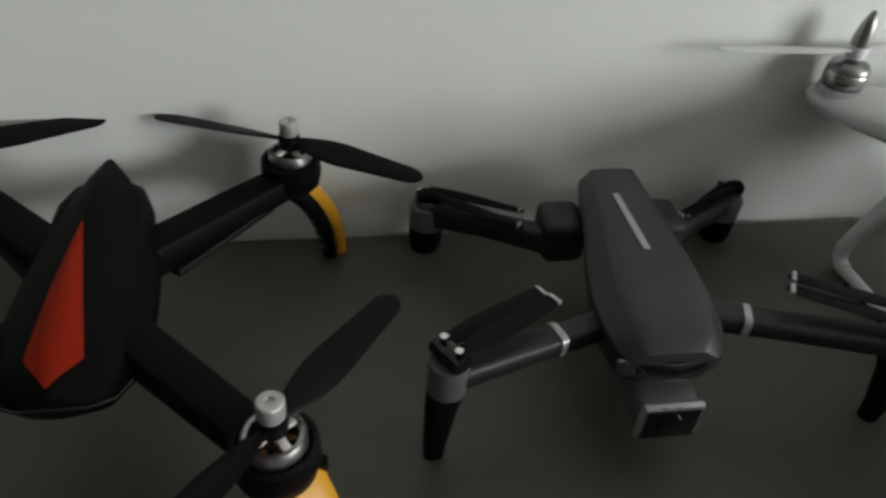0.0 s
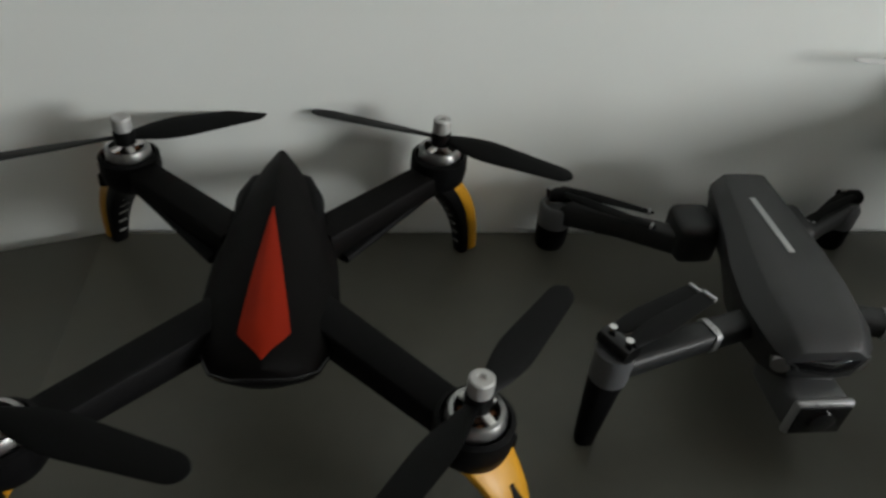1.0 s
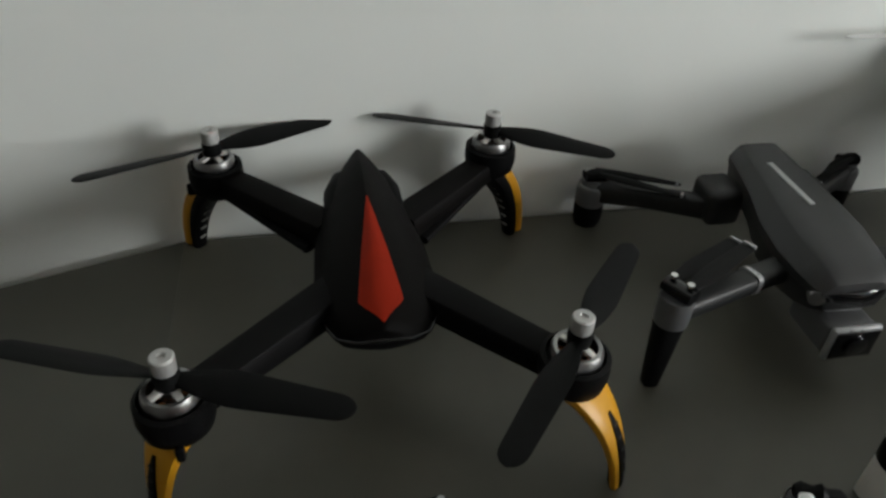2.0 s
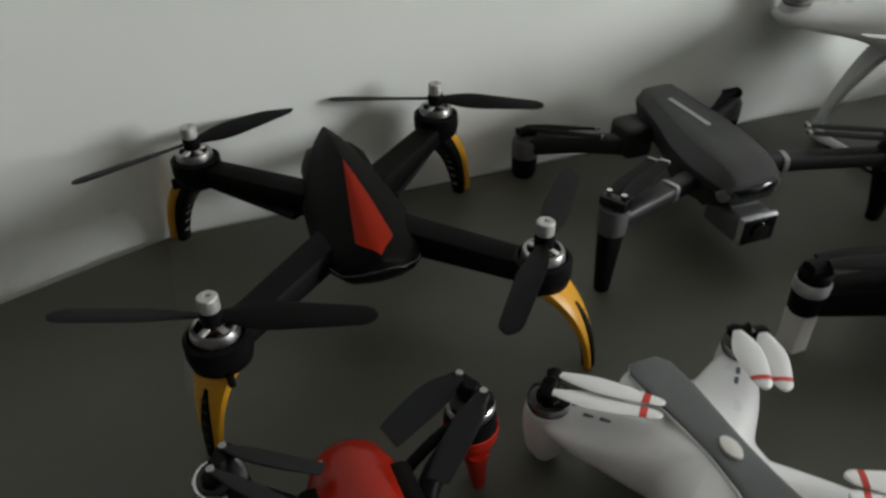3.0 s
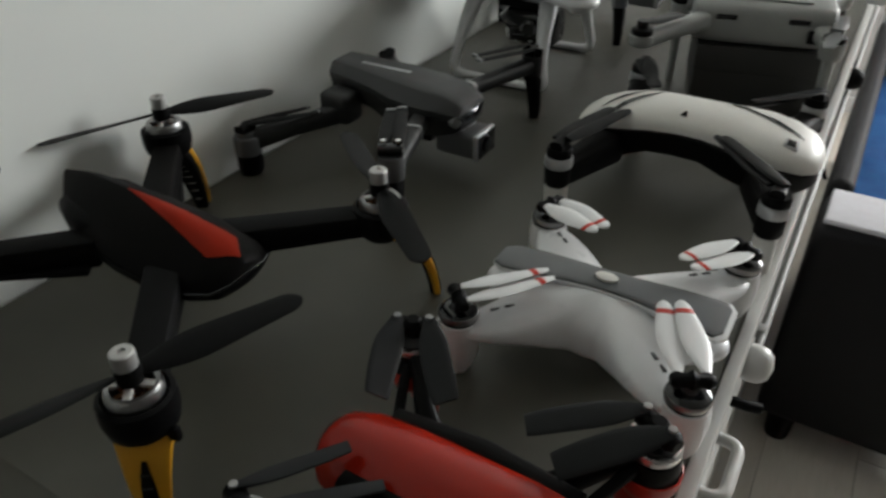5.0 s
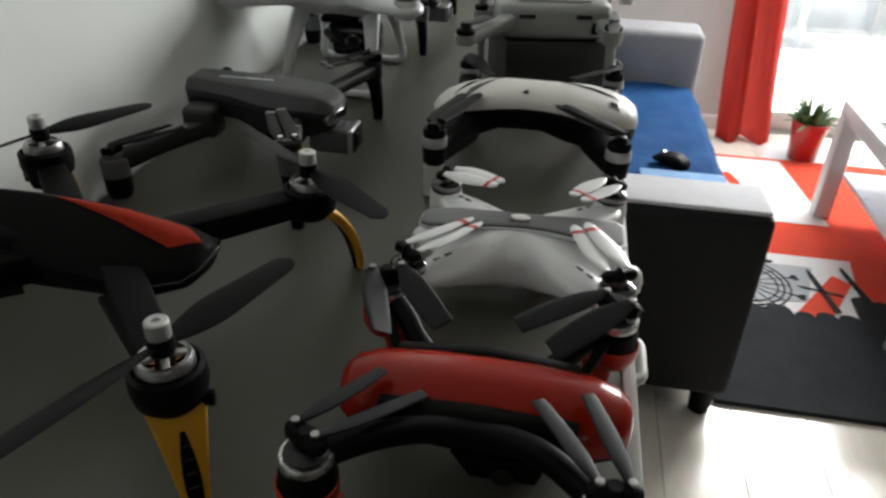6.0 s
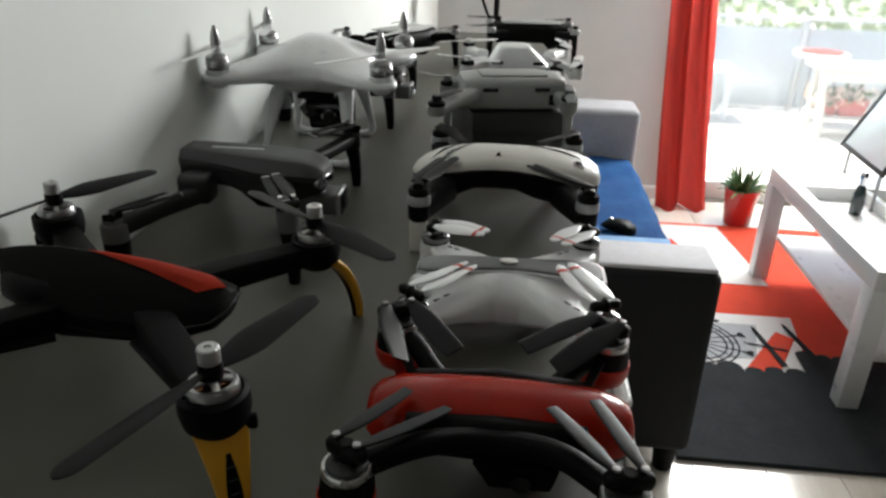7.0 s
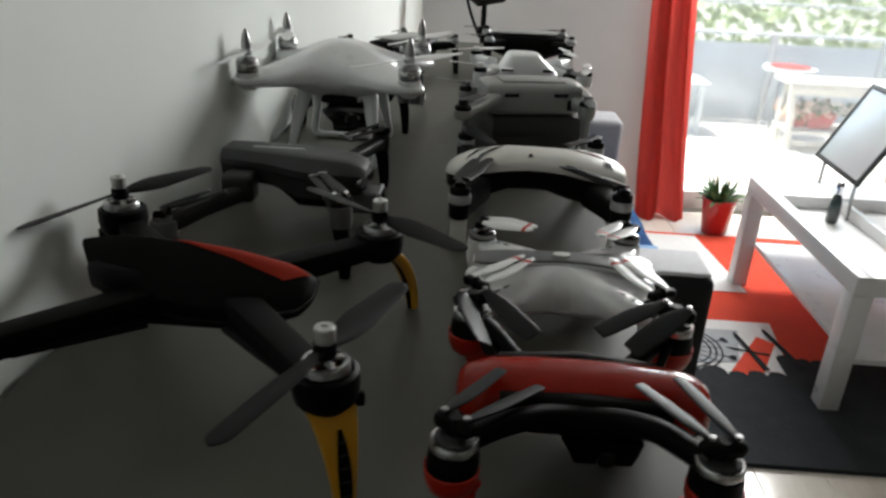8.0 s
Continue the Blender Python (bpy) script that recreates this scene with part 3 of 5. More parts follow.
for c, d, w in (((1.70, -0.735), (1.93, -0.70), 0.011), ((1.72, -0.86), (1.965, -0.815), 0.012), ((1.80, -0.775), (1.83, -0.66), 0.006)):
    a, b = Vector(c), Vector(d)
    n = Vector((-(b - a).y, (b - a).x)).normalized() * w
    part("tower", flat([a + n, a - n, b - n * 0.6, b + (b - a).normalized() * 0.02, b + n * 0.6], z + 0.0072), RUGBLACK, rug)
# big wheel: rims, spokes and cabins
for rad in (0.155, 0.135, 0.115):
    bm = bmesh.new()
    ring = [[(1.83 + (rad + dr) * math.cos(a * math.pi / 32), -0.465 + (rad + dr) * math.sin(a * math.pi / 32)) for a in range(64)] for dr in (0.003, -0.003)]
    vs = [[bm.verts.new((px, py, z + zz)) for px, py in ring[i]] for i, zz in ((0, 0.0036), (0, 0.0046), (1, 0.0046), (1, 0.0036))]
    for i in range(4):
        for a in range(64):
            bm.faces.new((vs[i][a], vs[i][(a + 1) % 64], vs[(i + 1) % 4][(a + 1) % 64], vs[(i + 1) % 4][a]))
    part("wheel_rim", bm, RUGBLACK, rug)
for k in range(20):
    a = 2 * math.pi * k / 20
    u, n = Vector((math.cos(a), math.sin(a))), Vector((-math.sin(a), math.cos(a))) * 0.0016
    c = Vector((1.83, -0.465))
    part("spoke", flat([c + u * 0.02 + n, c + u * 0.02 - n, c + u * 0.155 - n, c + u * 0.155 + n], z + 0.0046, 0.0008), RUGBLACK, rug)
    if k % 2 == 0:
        side_u = Vector((-u.y, u.x))
        part("cabin", flat([c + u * a + side_u * b for a, b in ((0.156, 0.0025), (0.176, 0.004), (0.184, 0.015), (0.197, 0.017), (0.202, 0.007), (0.196, 0.0), (0.202, -0.007), (0.197, -0.017), (0.184, -0.015), (0.176, -0.004), (0.156, -0.0025))], z + 0.0040, 0.001), RUGBLACK, rug)
part("fringe", flat([(RX0 - 0.004, RY0), (RX0 + 0.05, RY0), (RX0 + 0.05, RY0 + 0.008), (RX0 - 0.004, RY0 + 0.008)], 0.003), RUGWHITE, rug, "frayed pale corner binding")

# ---- display coffee table ----
CX0, CX1, CY0, CY1, CZ = 1.495, 2.43, -0.818, -1.438, 0.465
coffee = thing("coffee_table", pose(0, 0, 0), "white display coffee table with its glass lid propped open", "coffee table")
for x0, y1 in ((CX0, CY0), (CX1 - 0.06, CY0), (CX0, CY1 + 0.06), (CX1 - 0.06, CY1 + 0.06)):
    part("leg", box(x0, x0 + 0.06, y1 - 0.06, y1, 0.009, CZ - 0.0605, 0.002), DESK, coffee)
for a in ((CX0, CX1, CY0 - 0.045, CY0), (CX0, CX1, CY1, CY1 + 0.045), (CX0, CX0 + 0.045, CY1 + 0.046, CY0 - 0.046), (CX1 - 0.22, CX1, CY1 + 0.046, CY0 - 0.046)):
    part("top_frame", box(*a, CZ - 0.06, CZ, 0.002), DESK, coffee)
part("tray", box(CX0 + 0.046, CX1 - 0.221, CY1 + 0.046, CY0 - 0.046, CZ - 0.058, CZ - 0.046, 0.001), DESK, coffee)
part("divider", box(CX0 + 0.046, CX1 - 0.221, -1.093, -1.073, CZ - 0.0455, CZ - 0.004, 0.001), DESK, coffee)
part("shelf", box(CX0 + 0.02, CX1 - 0.02, CY1 + 0.05, CY0 - 0.07, 0.17, 0.19, 0.002), DESK, coffee)
lid = pose(2.49, -1.075, CZ + 0.085, 0, 0, -3) @ Matrix.Rotation(radians(116), 4, "X")
for a in ((-0.40, -0.382, 0, 0.33), (-0.018, 0.0, 0, 0.33), (-0.382, -0.018, 0, 0.018), (-0.382, -0.018, 0.312, 0.33)):
    part("lid_frame", box(a[0], a[1], a[2], a[3], 0.0, 0.014, 0.002, m=lid), GREYARM, coffee, "dark narrow lid frame")
part("lid_glass", box(-0.382, -0.018, 0.018, 0.312, 0.004, 0.009, m=lid), LIDGLASS, coffee, "glass lid, coloured pale for the mirrored bright terrace")
for x in (-0.385, -0.09):
    foot = lid @ Vector((x, 0.006, 0.006))
    part("lid_stay", tube([foot, (foot.x, foot.y, CZ - 0.046)], 0.006, 8), STEEL, coffee)
bottle = thing("bottle", pose(2.07, -0.995, CZ - 0.0455, 0, 0, 0), "small dark glass bottle with a clear stopper in the table tray", "bottle")
part("body", lathe([(0, 0), (0.019, 0), (0.021, 0.008), (0.02, 0.075), (0.013, 0.098), (0.009, 0.104), (0, 0.104)], 20), BOTTLE, bottle)
part("stopper", lathe([(0.008, 0.1042), (0.008, 0.122), (0.012, 0.126), (0.013, 0.14), (0.008, 0.152), (0, 0.154)], 18), CHROME, bottle)

# ---- pot plant by the door ----
plant = thing("potted_plant", pose(2.99, -0.915, 0.0), "bushy green succulent in a tapered red pot on the floor", "potted plant")
part("pot", lathe([(0, 0), (0.056, 0), (0.06, 0.006), (0.078, 0.165), (0.082, 0.168), (0.082, 0.18), (0.075, 0.18), (0.072, 0.16), (0, 0.16)], 32), POTRED, plant)
part("soil", lathe([(0.0719, 0.1605), (0.05, 0.166), (0, 0.168)], 20), SOIL, plant)
rnd = random.Random(21)
for k in range(84):
    a, tilt, ln = rnd.uniform(0, 6.283), rnd.uniform(0.1, 1.35), rnd.uniform(0.07, 0.14)
    b = Vector((math.cos(a), math.sin(a), 0)) * rnd.uniform(0, 0.04) + Vector((0, 0, 0.165))
    d = Vector((math.cos(a) * math.sin(tilt), math.sin(a) * math.sin(tilt), math.cos(tilt)))
    path = bezier(b, b + d * ln * 0.6, b + d * ln + Vector((0, 0, -0.02 * tilt)), 6)
    part("leaf", limb([(p, 0.0075 * math.sin(math.pi * (0.12 + 0.82 * i / 6)), 0.0022) for i, p in enumerate(path)], 8, 2.0, (math.sin(a) * 0.1, 0.1, 1)), LEAF, plant)

# ---- lamp stand in the corner ----
stand = thing("studio_lamp", pose(2.55, 0.285, 0), "black folded studio lamp on a slim tripod stand in the corner", "studio lamp")
part("pole", tube([(0, 0, 0.25), (0, 0, 1.06)], 0.011), BLACK, stand)
for a in range(3):
    t = radians(30 + 120 * a)
    part("leg", tube([(0, 0, 0.42), (0.19 * math.cos(t), 0.19 * math.sin(t), 0.009)], 0.008), BLACK, stand)
part("head", limb([((0.0, 0.10, 1.195), 0.03, 0.03), ((0.0, 0.07, 1.145), 0.07, 0.055), ((0.0, 0.01, 1.105), 0.085, 0.062), ((0, -0.06, 1.112), 0.066, 0.048), ((0, -0.105, 1.145), 0.02, 0.02)], 18, 2.2), MATT, stand)
part("strap", tube(bezier((0, 0.08, 1.12), (0, 0.06, 1.02), (0, 0.01, 0.93), 8), 0.006), MATT, stand)
part("clamp", box(-0.02, 0.02, -0.02, 0.02, 0.93, 0.97, 0.004), BLACK, stand)


# ---- drones on the sideboard ----
def drone(x, y, label, z=T, turn=0.0, group="drones on the sideboard"):
    return thing("drone", pose(x, y, z, 0, 0, turn), label, "drone", group)


def motor(d, x, y, z, r, h, name="motor", cup=None, ring=STEEL, slots=0):
    """A motor can from z up, with slots and windings where they show."""
    ob = part(name, lathe([(0, z), (r * 0.92, z), (r, z + h * 0.08), (r, z + h * 0.72), (r * 0.86, z + h * 0.9), (r * 0.5, z + h), (0, z + h)], 24, at=(x, y, 0)), ring, d)
    if slots:
        for k in range(slots):
            a = 2 * math.pi * (k + 0.3) / slots
            m = turned(z + h * 0.86, math.degrees(a), (x, y))
            part("spoke", box(r * 0.3, r * 0.98, -r * 0.13, r * 0.13, 0.0, h * 0.22, 0.0004, m=m), ALU, ob)
            m = turned(z + h * 0.86, math.degrees(a + math.pi / slots), (x, y))
            part("winding", box(r * 0.35, r * 0.8, -r * 0.16, r * 0.16, 0.0, h * 0.1, 0.0004, m=m), COPPER, ob)
    return ob


def bell_motor(d, x, y, z, r, h):
    """An open motor bell: steel ring, dark windings and bright spokes to the hub."""
    ob = part("motor", lathe([(r * 0.80, z), (r, z), (r * 1.02, z + h * 0.15), (r * 1.0, z + h * 0.62), (r * 0.9, z + h * 0.8), (r * 0.76, z + h * 0.8), (r * 0.76, z + h * 0.1), (r * 0.80, z)], 28, at=(x, y, 0)), STEEL, d)
    part("stator", lathe([(0, z), (r * 0.75, z), (r * 0.75, z + h * 0.3), (r * 0.3, z + h * 0.36), (0, z + h * 0.36)], 20, at=(x, y, 0)), MATT, ob)
    for k in range(8):
        part("winding", box(r * 0.36, r * 0.68, -r * 0.10, r * 0.10, -h * 0.06, h * 0.05, 0.0004, m=turned(z + h * 0.38, 45 * k + 10, (x, y))), COPPER, ob)
    for k in range(4):
        m = turned(z + h * 0.86, 90 * k + 35, (x, y)) @ Matrix.Rotation(radians(14), 4, "Y")
        part("spoke", box(r * 0.22, r * 0.95, -r * 0.14, r * 0.14, -h * 0.05, h * 0.13, 0.0005, m=m), SPOKE, ob, "bright aluminium spoke")
    part("shaft_collar", lathe([(0, z + h * 0.36), (r * 0.34, z + h * 0.36), (r * 0.32, z + h * 1.12), (0, z + h * 1.12)], 18, at=(x, y, 0)), ALU, ob)
    return ob


def two_blades(d, x, y, z, angle, length, width, mat=BLADEBLK, twist=16, tip=0.5, name="propeller", bend=0.0, hub=0.006, hub_h=0.007, hub_mat=None):
    p = part(name, lathe([(0, z - hub_h / 2), (hub, z - hub_h / 2), (hub * 1.08, z), (hub, z + hub_h / 2), (0, z + hub_h / 2)], 18, at=(x, y, 0)), hub_mat or mat, d)
    for k, s in ((0, 0), (1, 180 + bend)):
        part("blade", blade_mesh(length, width, twist=twist, tip=tip, start=hub * 0.6, m=turned(z, angle + s, (x, y))), mat, p)
    return p


def black_drone():
    d = drone(0.03, 0.452, "black and red racing drone on yellow legs with silver prop caps")
    # body: lower tub, faceted upper shell, red kite on the ridge
    stops = ((-0.0765, 0.007, 0.0705, 0.0815), (-0.0750, 0.014, 0.0660, 0.0835), (-0.0695, 0.0240, 0.0610, 0.0862), (-0.055, 0.0310, 0.0565, 0.0915),
             (-0.025, 0.0345, 0.0535, 0.0990), (0.005, 0.0330, 0.0530, 0.1035), (0.034, 0.0285, 0.054, 0.1060), (0.056, 0.0235, 0.058, 0.1060), (0.067, 0.0175, 0.066, 0.1045), (0.074, 0.0105, 0.081, 0.1030), (0.080, 0.0030, 0.0960, 0.1018))
    low, high = [], []
    for yy, w, z0, z1 in stops:
        zm = z0 + (z1 - z0) * 0.42
        low.append([(w * 1.03 * math.cos(t), yy, zm - (zm - z0) * abs(math.sin(t)) ** 0.8 * 1.0) for t in (math.pi * k / 14 for k in range(15))])
        high.append([(w * s, yy, shell_z(w * s, w * 1.0001, zm + 0.0008, z1, 1.35)) for s in (k / 8 for k in range(-8, 9))])
    for rings, nm, mat in ((low, "lower_shell", BLACK), (high, "upper_shell", CARBON)):
        part(nm, loft(rings), mat, d, angle=32)

    def top(x, yy):
        for a, b in zip(stops, stops[1:]):
            if a[0] <= yy <= b[0]:
                t = (yy - a[0]) / (b[0] - a[0])
                w, z0, z1 = (a[i] + (b[i] - a[i]) * t for i in (1, 2, 3))
                return shell_z(x, w, z0 + (z1 - z0) * 0.42, z1, 1.35)
        return 0.10

    bm = bmesh.new()
    rows = []
    for i in range(25):
        t = i / 24
        yy = -0.0735 + 0.0905 * t
        w = 0.0125 * (t / 0.16 if t < 0.16 else 1 - 0.98 * ((t - 0.16) / 0.84) ** 1.05)
        w = max(w, 0.0004)
        rows.append([(w * s, yy, top(w * s, yy) + 0.0009) for s in (-1, -0.5, 0, 0.5, 1)])
    vs = [[bm.verts.new(p) for p in r] for r in rows]
    for a, b in zip(vs, vs[1:]):
        for k in range(4):
            bm.faces.new((a[k], a[k + 1], b[k + 1], b[k]))
    bmesh.ops.solidify(bm, geom=bm.faces[:], thickness=-0.0014)
    part("red_kite", bm, REDTRIM, d, "matt red kite-shaped stripe")
    for s in (-1, 1):
        part("tail_cheek", limb([((s * 0.0205, 0.022, 0.082), 0.003, 0.004), ((s * 0.0195, 0.036, 0.0815), 0.0062, 0.0095), ((s * 0.0185, 0.052, 0.0810), 0.0072, 0.0115), ((s * 0.0135, 0.067, 0.0825), 0.006, 0.0105), ((s * 0.0085, 0.073, 0.0845), 0.003, 0.006)], 14, 2.2), BLACK, d, "dark tail light window")
        part("screw", lathe([(0, 0.0), (0.0022, 0.0), (0.0022, 0.001), (0, 0.001)], 10, m=pose(s * 0.034, -0.03, 0.074, 0, s * 60, 0)), STEEL, d)
    nose = [(w * 1.045 * c, yy - 0.0006, z0 + (z1 - z0) * 0.42) for yy, w, z0, z1, c in [(q[0], q[1], q[2], q[3], sgn) for sgn, run in ((1, reversed(stops[:4])), (-1, stops[:4])) for q in run]]
    part("nose_rim", tube(nose, 0.0011, 8), GLOSSBLK, d, "glossy lip round the nose")
    part("belly_plate", box(-0.018, 0.018, -0.036, 0.040, 0.0485, 0.056, 0.003), MATT, d)
    spots = (((-0.098, 0.106), 22, (-0.128, 0.128)), ((0.100, 0.104), 159, (0.130, 0.113)), ((-0.104, -0.106), -21, (-0.121, -0.119)), ((0.095, -0.107), 51, (0.123, -0.132)))
    for (x, y), ang, (fx, fy) in spots:
        u = Vector((x, y, 0)).normalized()
        back = y > 0
        z_in, z_out = (0.0705, 0.0765)
        up = 0.004 if back and x > 0 else 0.0
        # broad flat arm with a light lower edge
        part("arm", limb([(Vector((0.023 * (1 if x > 0 else -1), 0.030 if back else -0.032, z_in)), 0.0115, 0.0100),
                          (u * 0.132 + Vector((0, 0, z_out - 0.006)), 0.0100, 0.0082)], 16, 6.0), CARBON if back else MATT, d, angle=30)
        part("arm_edge", limb([(Vector((0.032 * (1 if x > 0 else -1), 0.030 if back else -0.032, z_in - 0.0085)), 0.011, 0.003),
                               (u * 0.12 + Vector((0, 0, z_out - 0.0125)), 0.009, 0.0028)], 10, 4.0), BLACK, d)
        part("motor_mount", lathe([(0, 0.057), (0.012, 0.058), (0.0175, 0.064), (0.019, 0.072), (0.0185, 0.081), (0.016, 0.0825), (0.0155, 0.076), (0, 0.076)], 28, at=(x, y, up)), BLACK, d)
        a = math.atan2(y, x) + 0.9
        part("mount_lug", box(-0.004, 0.004, -0.0022, 0.0022, 0.058, 0.067, 0.0015, m=turned(0, math.degrees(a), (x + 0.0175 * math.cos(a), y + 0.0175 * math.sin(a)))), BLACK, d)
        bell_motor(d, x, y, 0.0768 + up, 0.0140, 0.0135)
        p = two_blades(d, x, y, 0.0945 + up, ang, 0.090, 0.0185, twist=24, tip=0.72, bend=-10 if ang == 159 else 0, hub=0.0062, hub_h=0.009)
        part("prop_cap", lathe([(0, 0.098), (0.0054, 0.098), (0.0058, 0.0992), (0.0058, 0.1072), (0.0051, 0.108), (0.0022, 0.108), (0.0018, 0.1068), (0, 0.1068)], 22, at=(x, y, up)), KNURL, p, "knurled silver cap")
        # curved leg: broad yellow skin, black core behind, slot with small rungs
        s, e = Vector((x + u.x * 0.002, y + u.y * 0.002, 0.066)), Vector((fx, fy, 0.001))
        mid = (s + e) / 2 + Vector(((fx - x) * 0.35, (fy - y) * 0.35, 0.014))
        pts = bezier(s, mid, e, 9)
        o = (Vector((fx - x, fy - y, 0))).normalized()
        if back:
            o = (o + u).normalized()
        tang = o.cross(Vector((0, 0, 1)))
        thick = 1.5 if back else 1.0
        leg = part("leg", limb([(p0, (0.0165 - 0.0105 * (i / 9) ** 0.9) * (0.8 if back else 1.0), (0.0046 - 0.0020 * i / 9) * thick) for i, p0 in enumerate(pts)], 14, 3.2, o), YELLOW, d, "curved bright yellow leg")
        if not back:
            slot = [(p0 + o * (0.0043 - 0.0019 * i / 9) + Vector((0, 0, 0.001)), 0.0007 + 0.0036 * math.sin(math.pi * min(1, (i - 2.6) / 8.5)), 0.0012) for i, p0 in enumerate(pts) if i >= 3]
            part("slot", limb(slot, 10, 3.0, o), BLACK, leg)
            for i in range(4, 9):
                c = pts[i] + o * (0.0056 - 0.0019 * i / 9) + Vector((0, 0, 0.001))
                part("rung", limb([(c - tang * 0.0024, 0.0005, 0.0005), (c + tang * 0.0024, 0.0005, 0.0005)], 6, 2.0, o), GREYARM, leg)
        core = part("leg_core", limb([(p0 - o * (0.0085 if back else 0.0036), (0.0150 - 0.0095 * (i / 9) ** 0.9) * (1 if back else 0.36), (0.0068 - 0.0030 * i / 9) * (1 if back else 0.3)) for i, p0 in enumerate(pts)], 12, 3.0, o), BLACK, d)
        if back:
            for i in range(2, 9):
                w = 0.0052 - 0.00034 * i
                c = pts[i] - o * (0.0153 - 0.0030 * i / 9)
                part("rung", limb([(c - tang * w, 0.0010, 0.0008), (c + tang * w, 0.0010, 0.0008)], 6, 2.0, o), RUNG, core, "pale narrow rung")
    return d


black_drone()


def red_drone():
    d = drone(-0.028, 0.199, "small glossy red drone with black arms and folded dark blades")
    ys = (-0.079, -0.0765, -0.070, -0.058, -0.03, 0.0, 0.03, 0.056, 0.069, 0.0745, 0.0765)
    ws = (0.006, 0.0145, 0.020, 0.0245, 0.0265, 0.027, 0.0265, 0.0245, 0.020, 0.0145, 0.006)
    rings_t, rings_b = [], []
    for y, w in zip(ys, ws):
        top = 0.036 + 0.0265 * (w / 0.027) ** 0.7
        rings_t.append([(w * math.cos(t) + 0.004, y, 0.0355 + (top - 0.0355) * max(0.0, math.sin(t)) ** 0.75) for t in (math.pi * k / 16 for k in range(17))])
        rings_b.append([(w * 0.97 * math.cos(t) + 0.004, y * 0.985, 0.035 - 0.0105 * (w / 0.027) * max(0.0, math.sin(t)) ** 0.6) for t in (math.pi * k / 12 for k in range(13))])
    part("top_shell", loft(rings_t), RED, d, "glossy red top shell", angle=50)
    part("body", loft(rings_b), MATT, d)
    # unreadable mark on the shell end
    for k in range(4):
        part("mark", box(-0.012 + k * 0.0052, -0.0085 + k * 0.0052, 0.0605, 0.0635, 0.0552, 0.0558, m=None), PALE, d, "tiny pale printed mark")
    # dark side panels and black frame that the arms grow from
    for s in (-1, 1):
        part("side_panel", limb([((0.004 + s * 0.0215, -0.05, 0.043), 0.0075, 0.0115), ((0.004 + s * 0.0235, 0.0, 0.0445), 0.008, 0.0135), ((0.004 + s * 0.0215, 0.05, 0.043), 0.0075, 0.0115)], 14, 3.0), CARBON, d)
    part("camera_housing", loft([[Vector((x, y, z)) for x, y in ((-a, y0), (a, y0), (a, y1), (-a, y1))] for a, y0, y1, z in ((0.016, -0.030, -0.001, 0.0065), (0.0185, -0.033, 0.002, 0.009), (0.021, -0.035, 0.006, 0.018), (0.022, -0.037, 0.012, 0.028))]), BLACK, d)
    part("camera_lens", lathe([(0, 0), (0.006, 0), (0.006, 0.004), (0, 0.005)], 18, m=pose(-0.0195, -0.016, 0.0165, 0, -90, 0)), LENS, d)
    # black arches that carry the pods, front and rear
    corners = ((0.073, 0.069, 0.002), (0.068, -0.069, 0.004), (-0.058, 0.075, -0.007), (-0.060, -0.066, -0.007))
    for s in (-1, 1):
        a, b = ((corners[0], corners[1]) if s > 0 else (corners[2], corners[3]))
        path = [Vector((a[0], a[1], 0.053 + a[2])), Vector((a[0] * 0.78, a[1] * 0.76, 0.0525 + a[2] * 0.6)), Vector((s * 0.040, 0.042, 0.0525)), Vector((s * 0.0300, 0.024, 0.0500)), Vector((s * 0.0265, 0.0, 0.0485)),
                Vector((s * 0.0300, -0.022, 0.0500)), Vector((s * 0.040, -0.038, 0.0525)), Vector((b[0] * 0.78, b[1] * 0.76, 0.0525 + b[2] * 0.6)), Vector((b[0], b[1], 0.053 + b[2]))]
        if s > 0:
            path = [p - Vector((0, 0, 0.026 * (1 - min(1, abs(p.y) / 0.06)))) for p in path]
        soft = [path[0]]
        for k in range(1, len(path) - 1):
            soft += bezier((path[k - 1] + path[k]) / 2, path[k], (path[k] + path[k + 1]) / 2, 4)
        soft.append(path[-1])
        part("arm", limb([(p, 0.0056, 0.0066) for p in soft], 14, 3.2), BLACK, d, "black arched arm pair")
    blades = (((0.070, 0.077), (0.025, 0.060, 0.062), 0.0165, 30, (0.077, 0.061), (0.040, 0.028, 0.061), 0.0165, -18),
              ((0.072, -0.062), (0.042, -0.014, 0.066), 0.0145, 14, (0.064, -0.076), (0.031, -0.034, 0.060), 0.0165, 22),
              ((-0.053, 0.081), (-0.010, 0.050, 0.066), 0.0100, 8, (-0.060, 0.069), (-0.016, 0.027, 0.060), 0.0090, 8),
              ((-0.061, -0.059), (-0.016, -0.029, 0.066), 0.0100, -8, (-0.059, -0.073), (-0.009, -0.053, 0.068), 0.0100, -8))
    for (x, y, lo), (pa, qa, wa, ba, pb, qb, wb, bb) in zip(corners, blades):
        sx, sy = (1 if x > 0 else -1), (1 if y > 0 else -1)
        e = Vector((x, y, 0.054 + lo))
        b2 = Vector((sx * 0.024 + 0.003, sy * 0.050, 0.042))
        part("brace", limb([(p, 0.0030, 0.0028) for p in bezier(b2, (b2 + e) / 2 + Vector((sx * 0.004, sy * 0.004, 0.004)), e + Vector((0, 0, -0.006)), 6)], 10, 3.0), MATT, d)
        out = Vector((sx, sy, 0)).normalized()
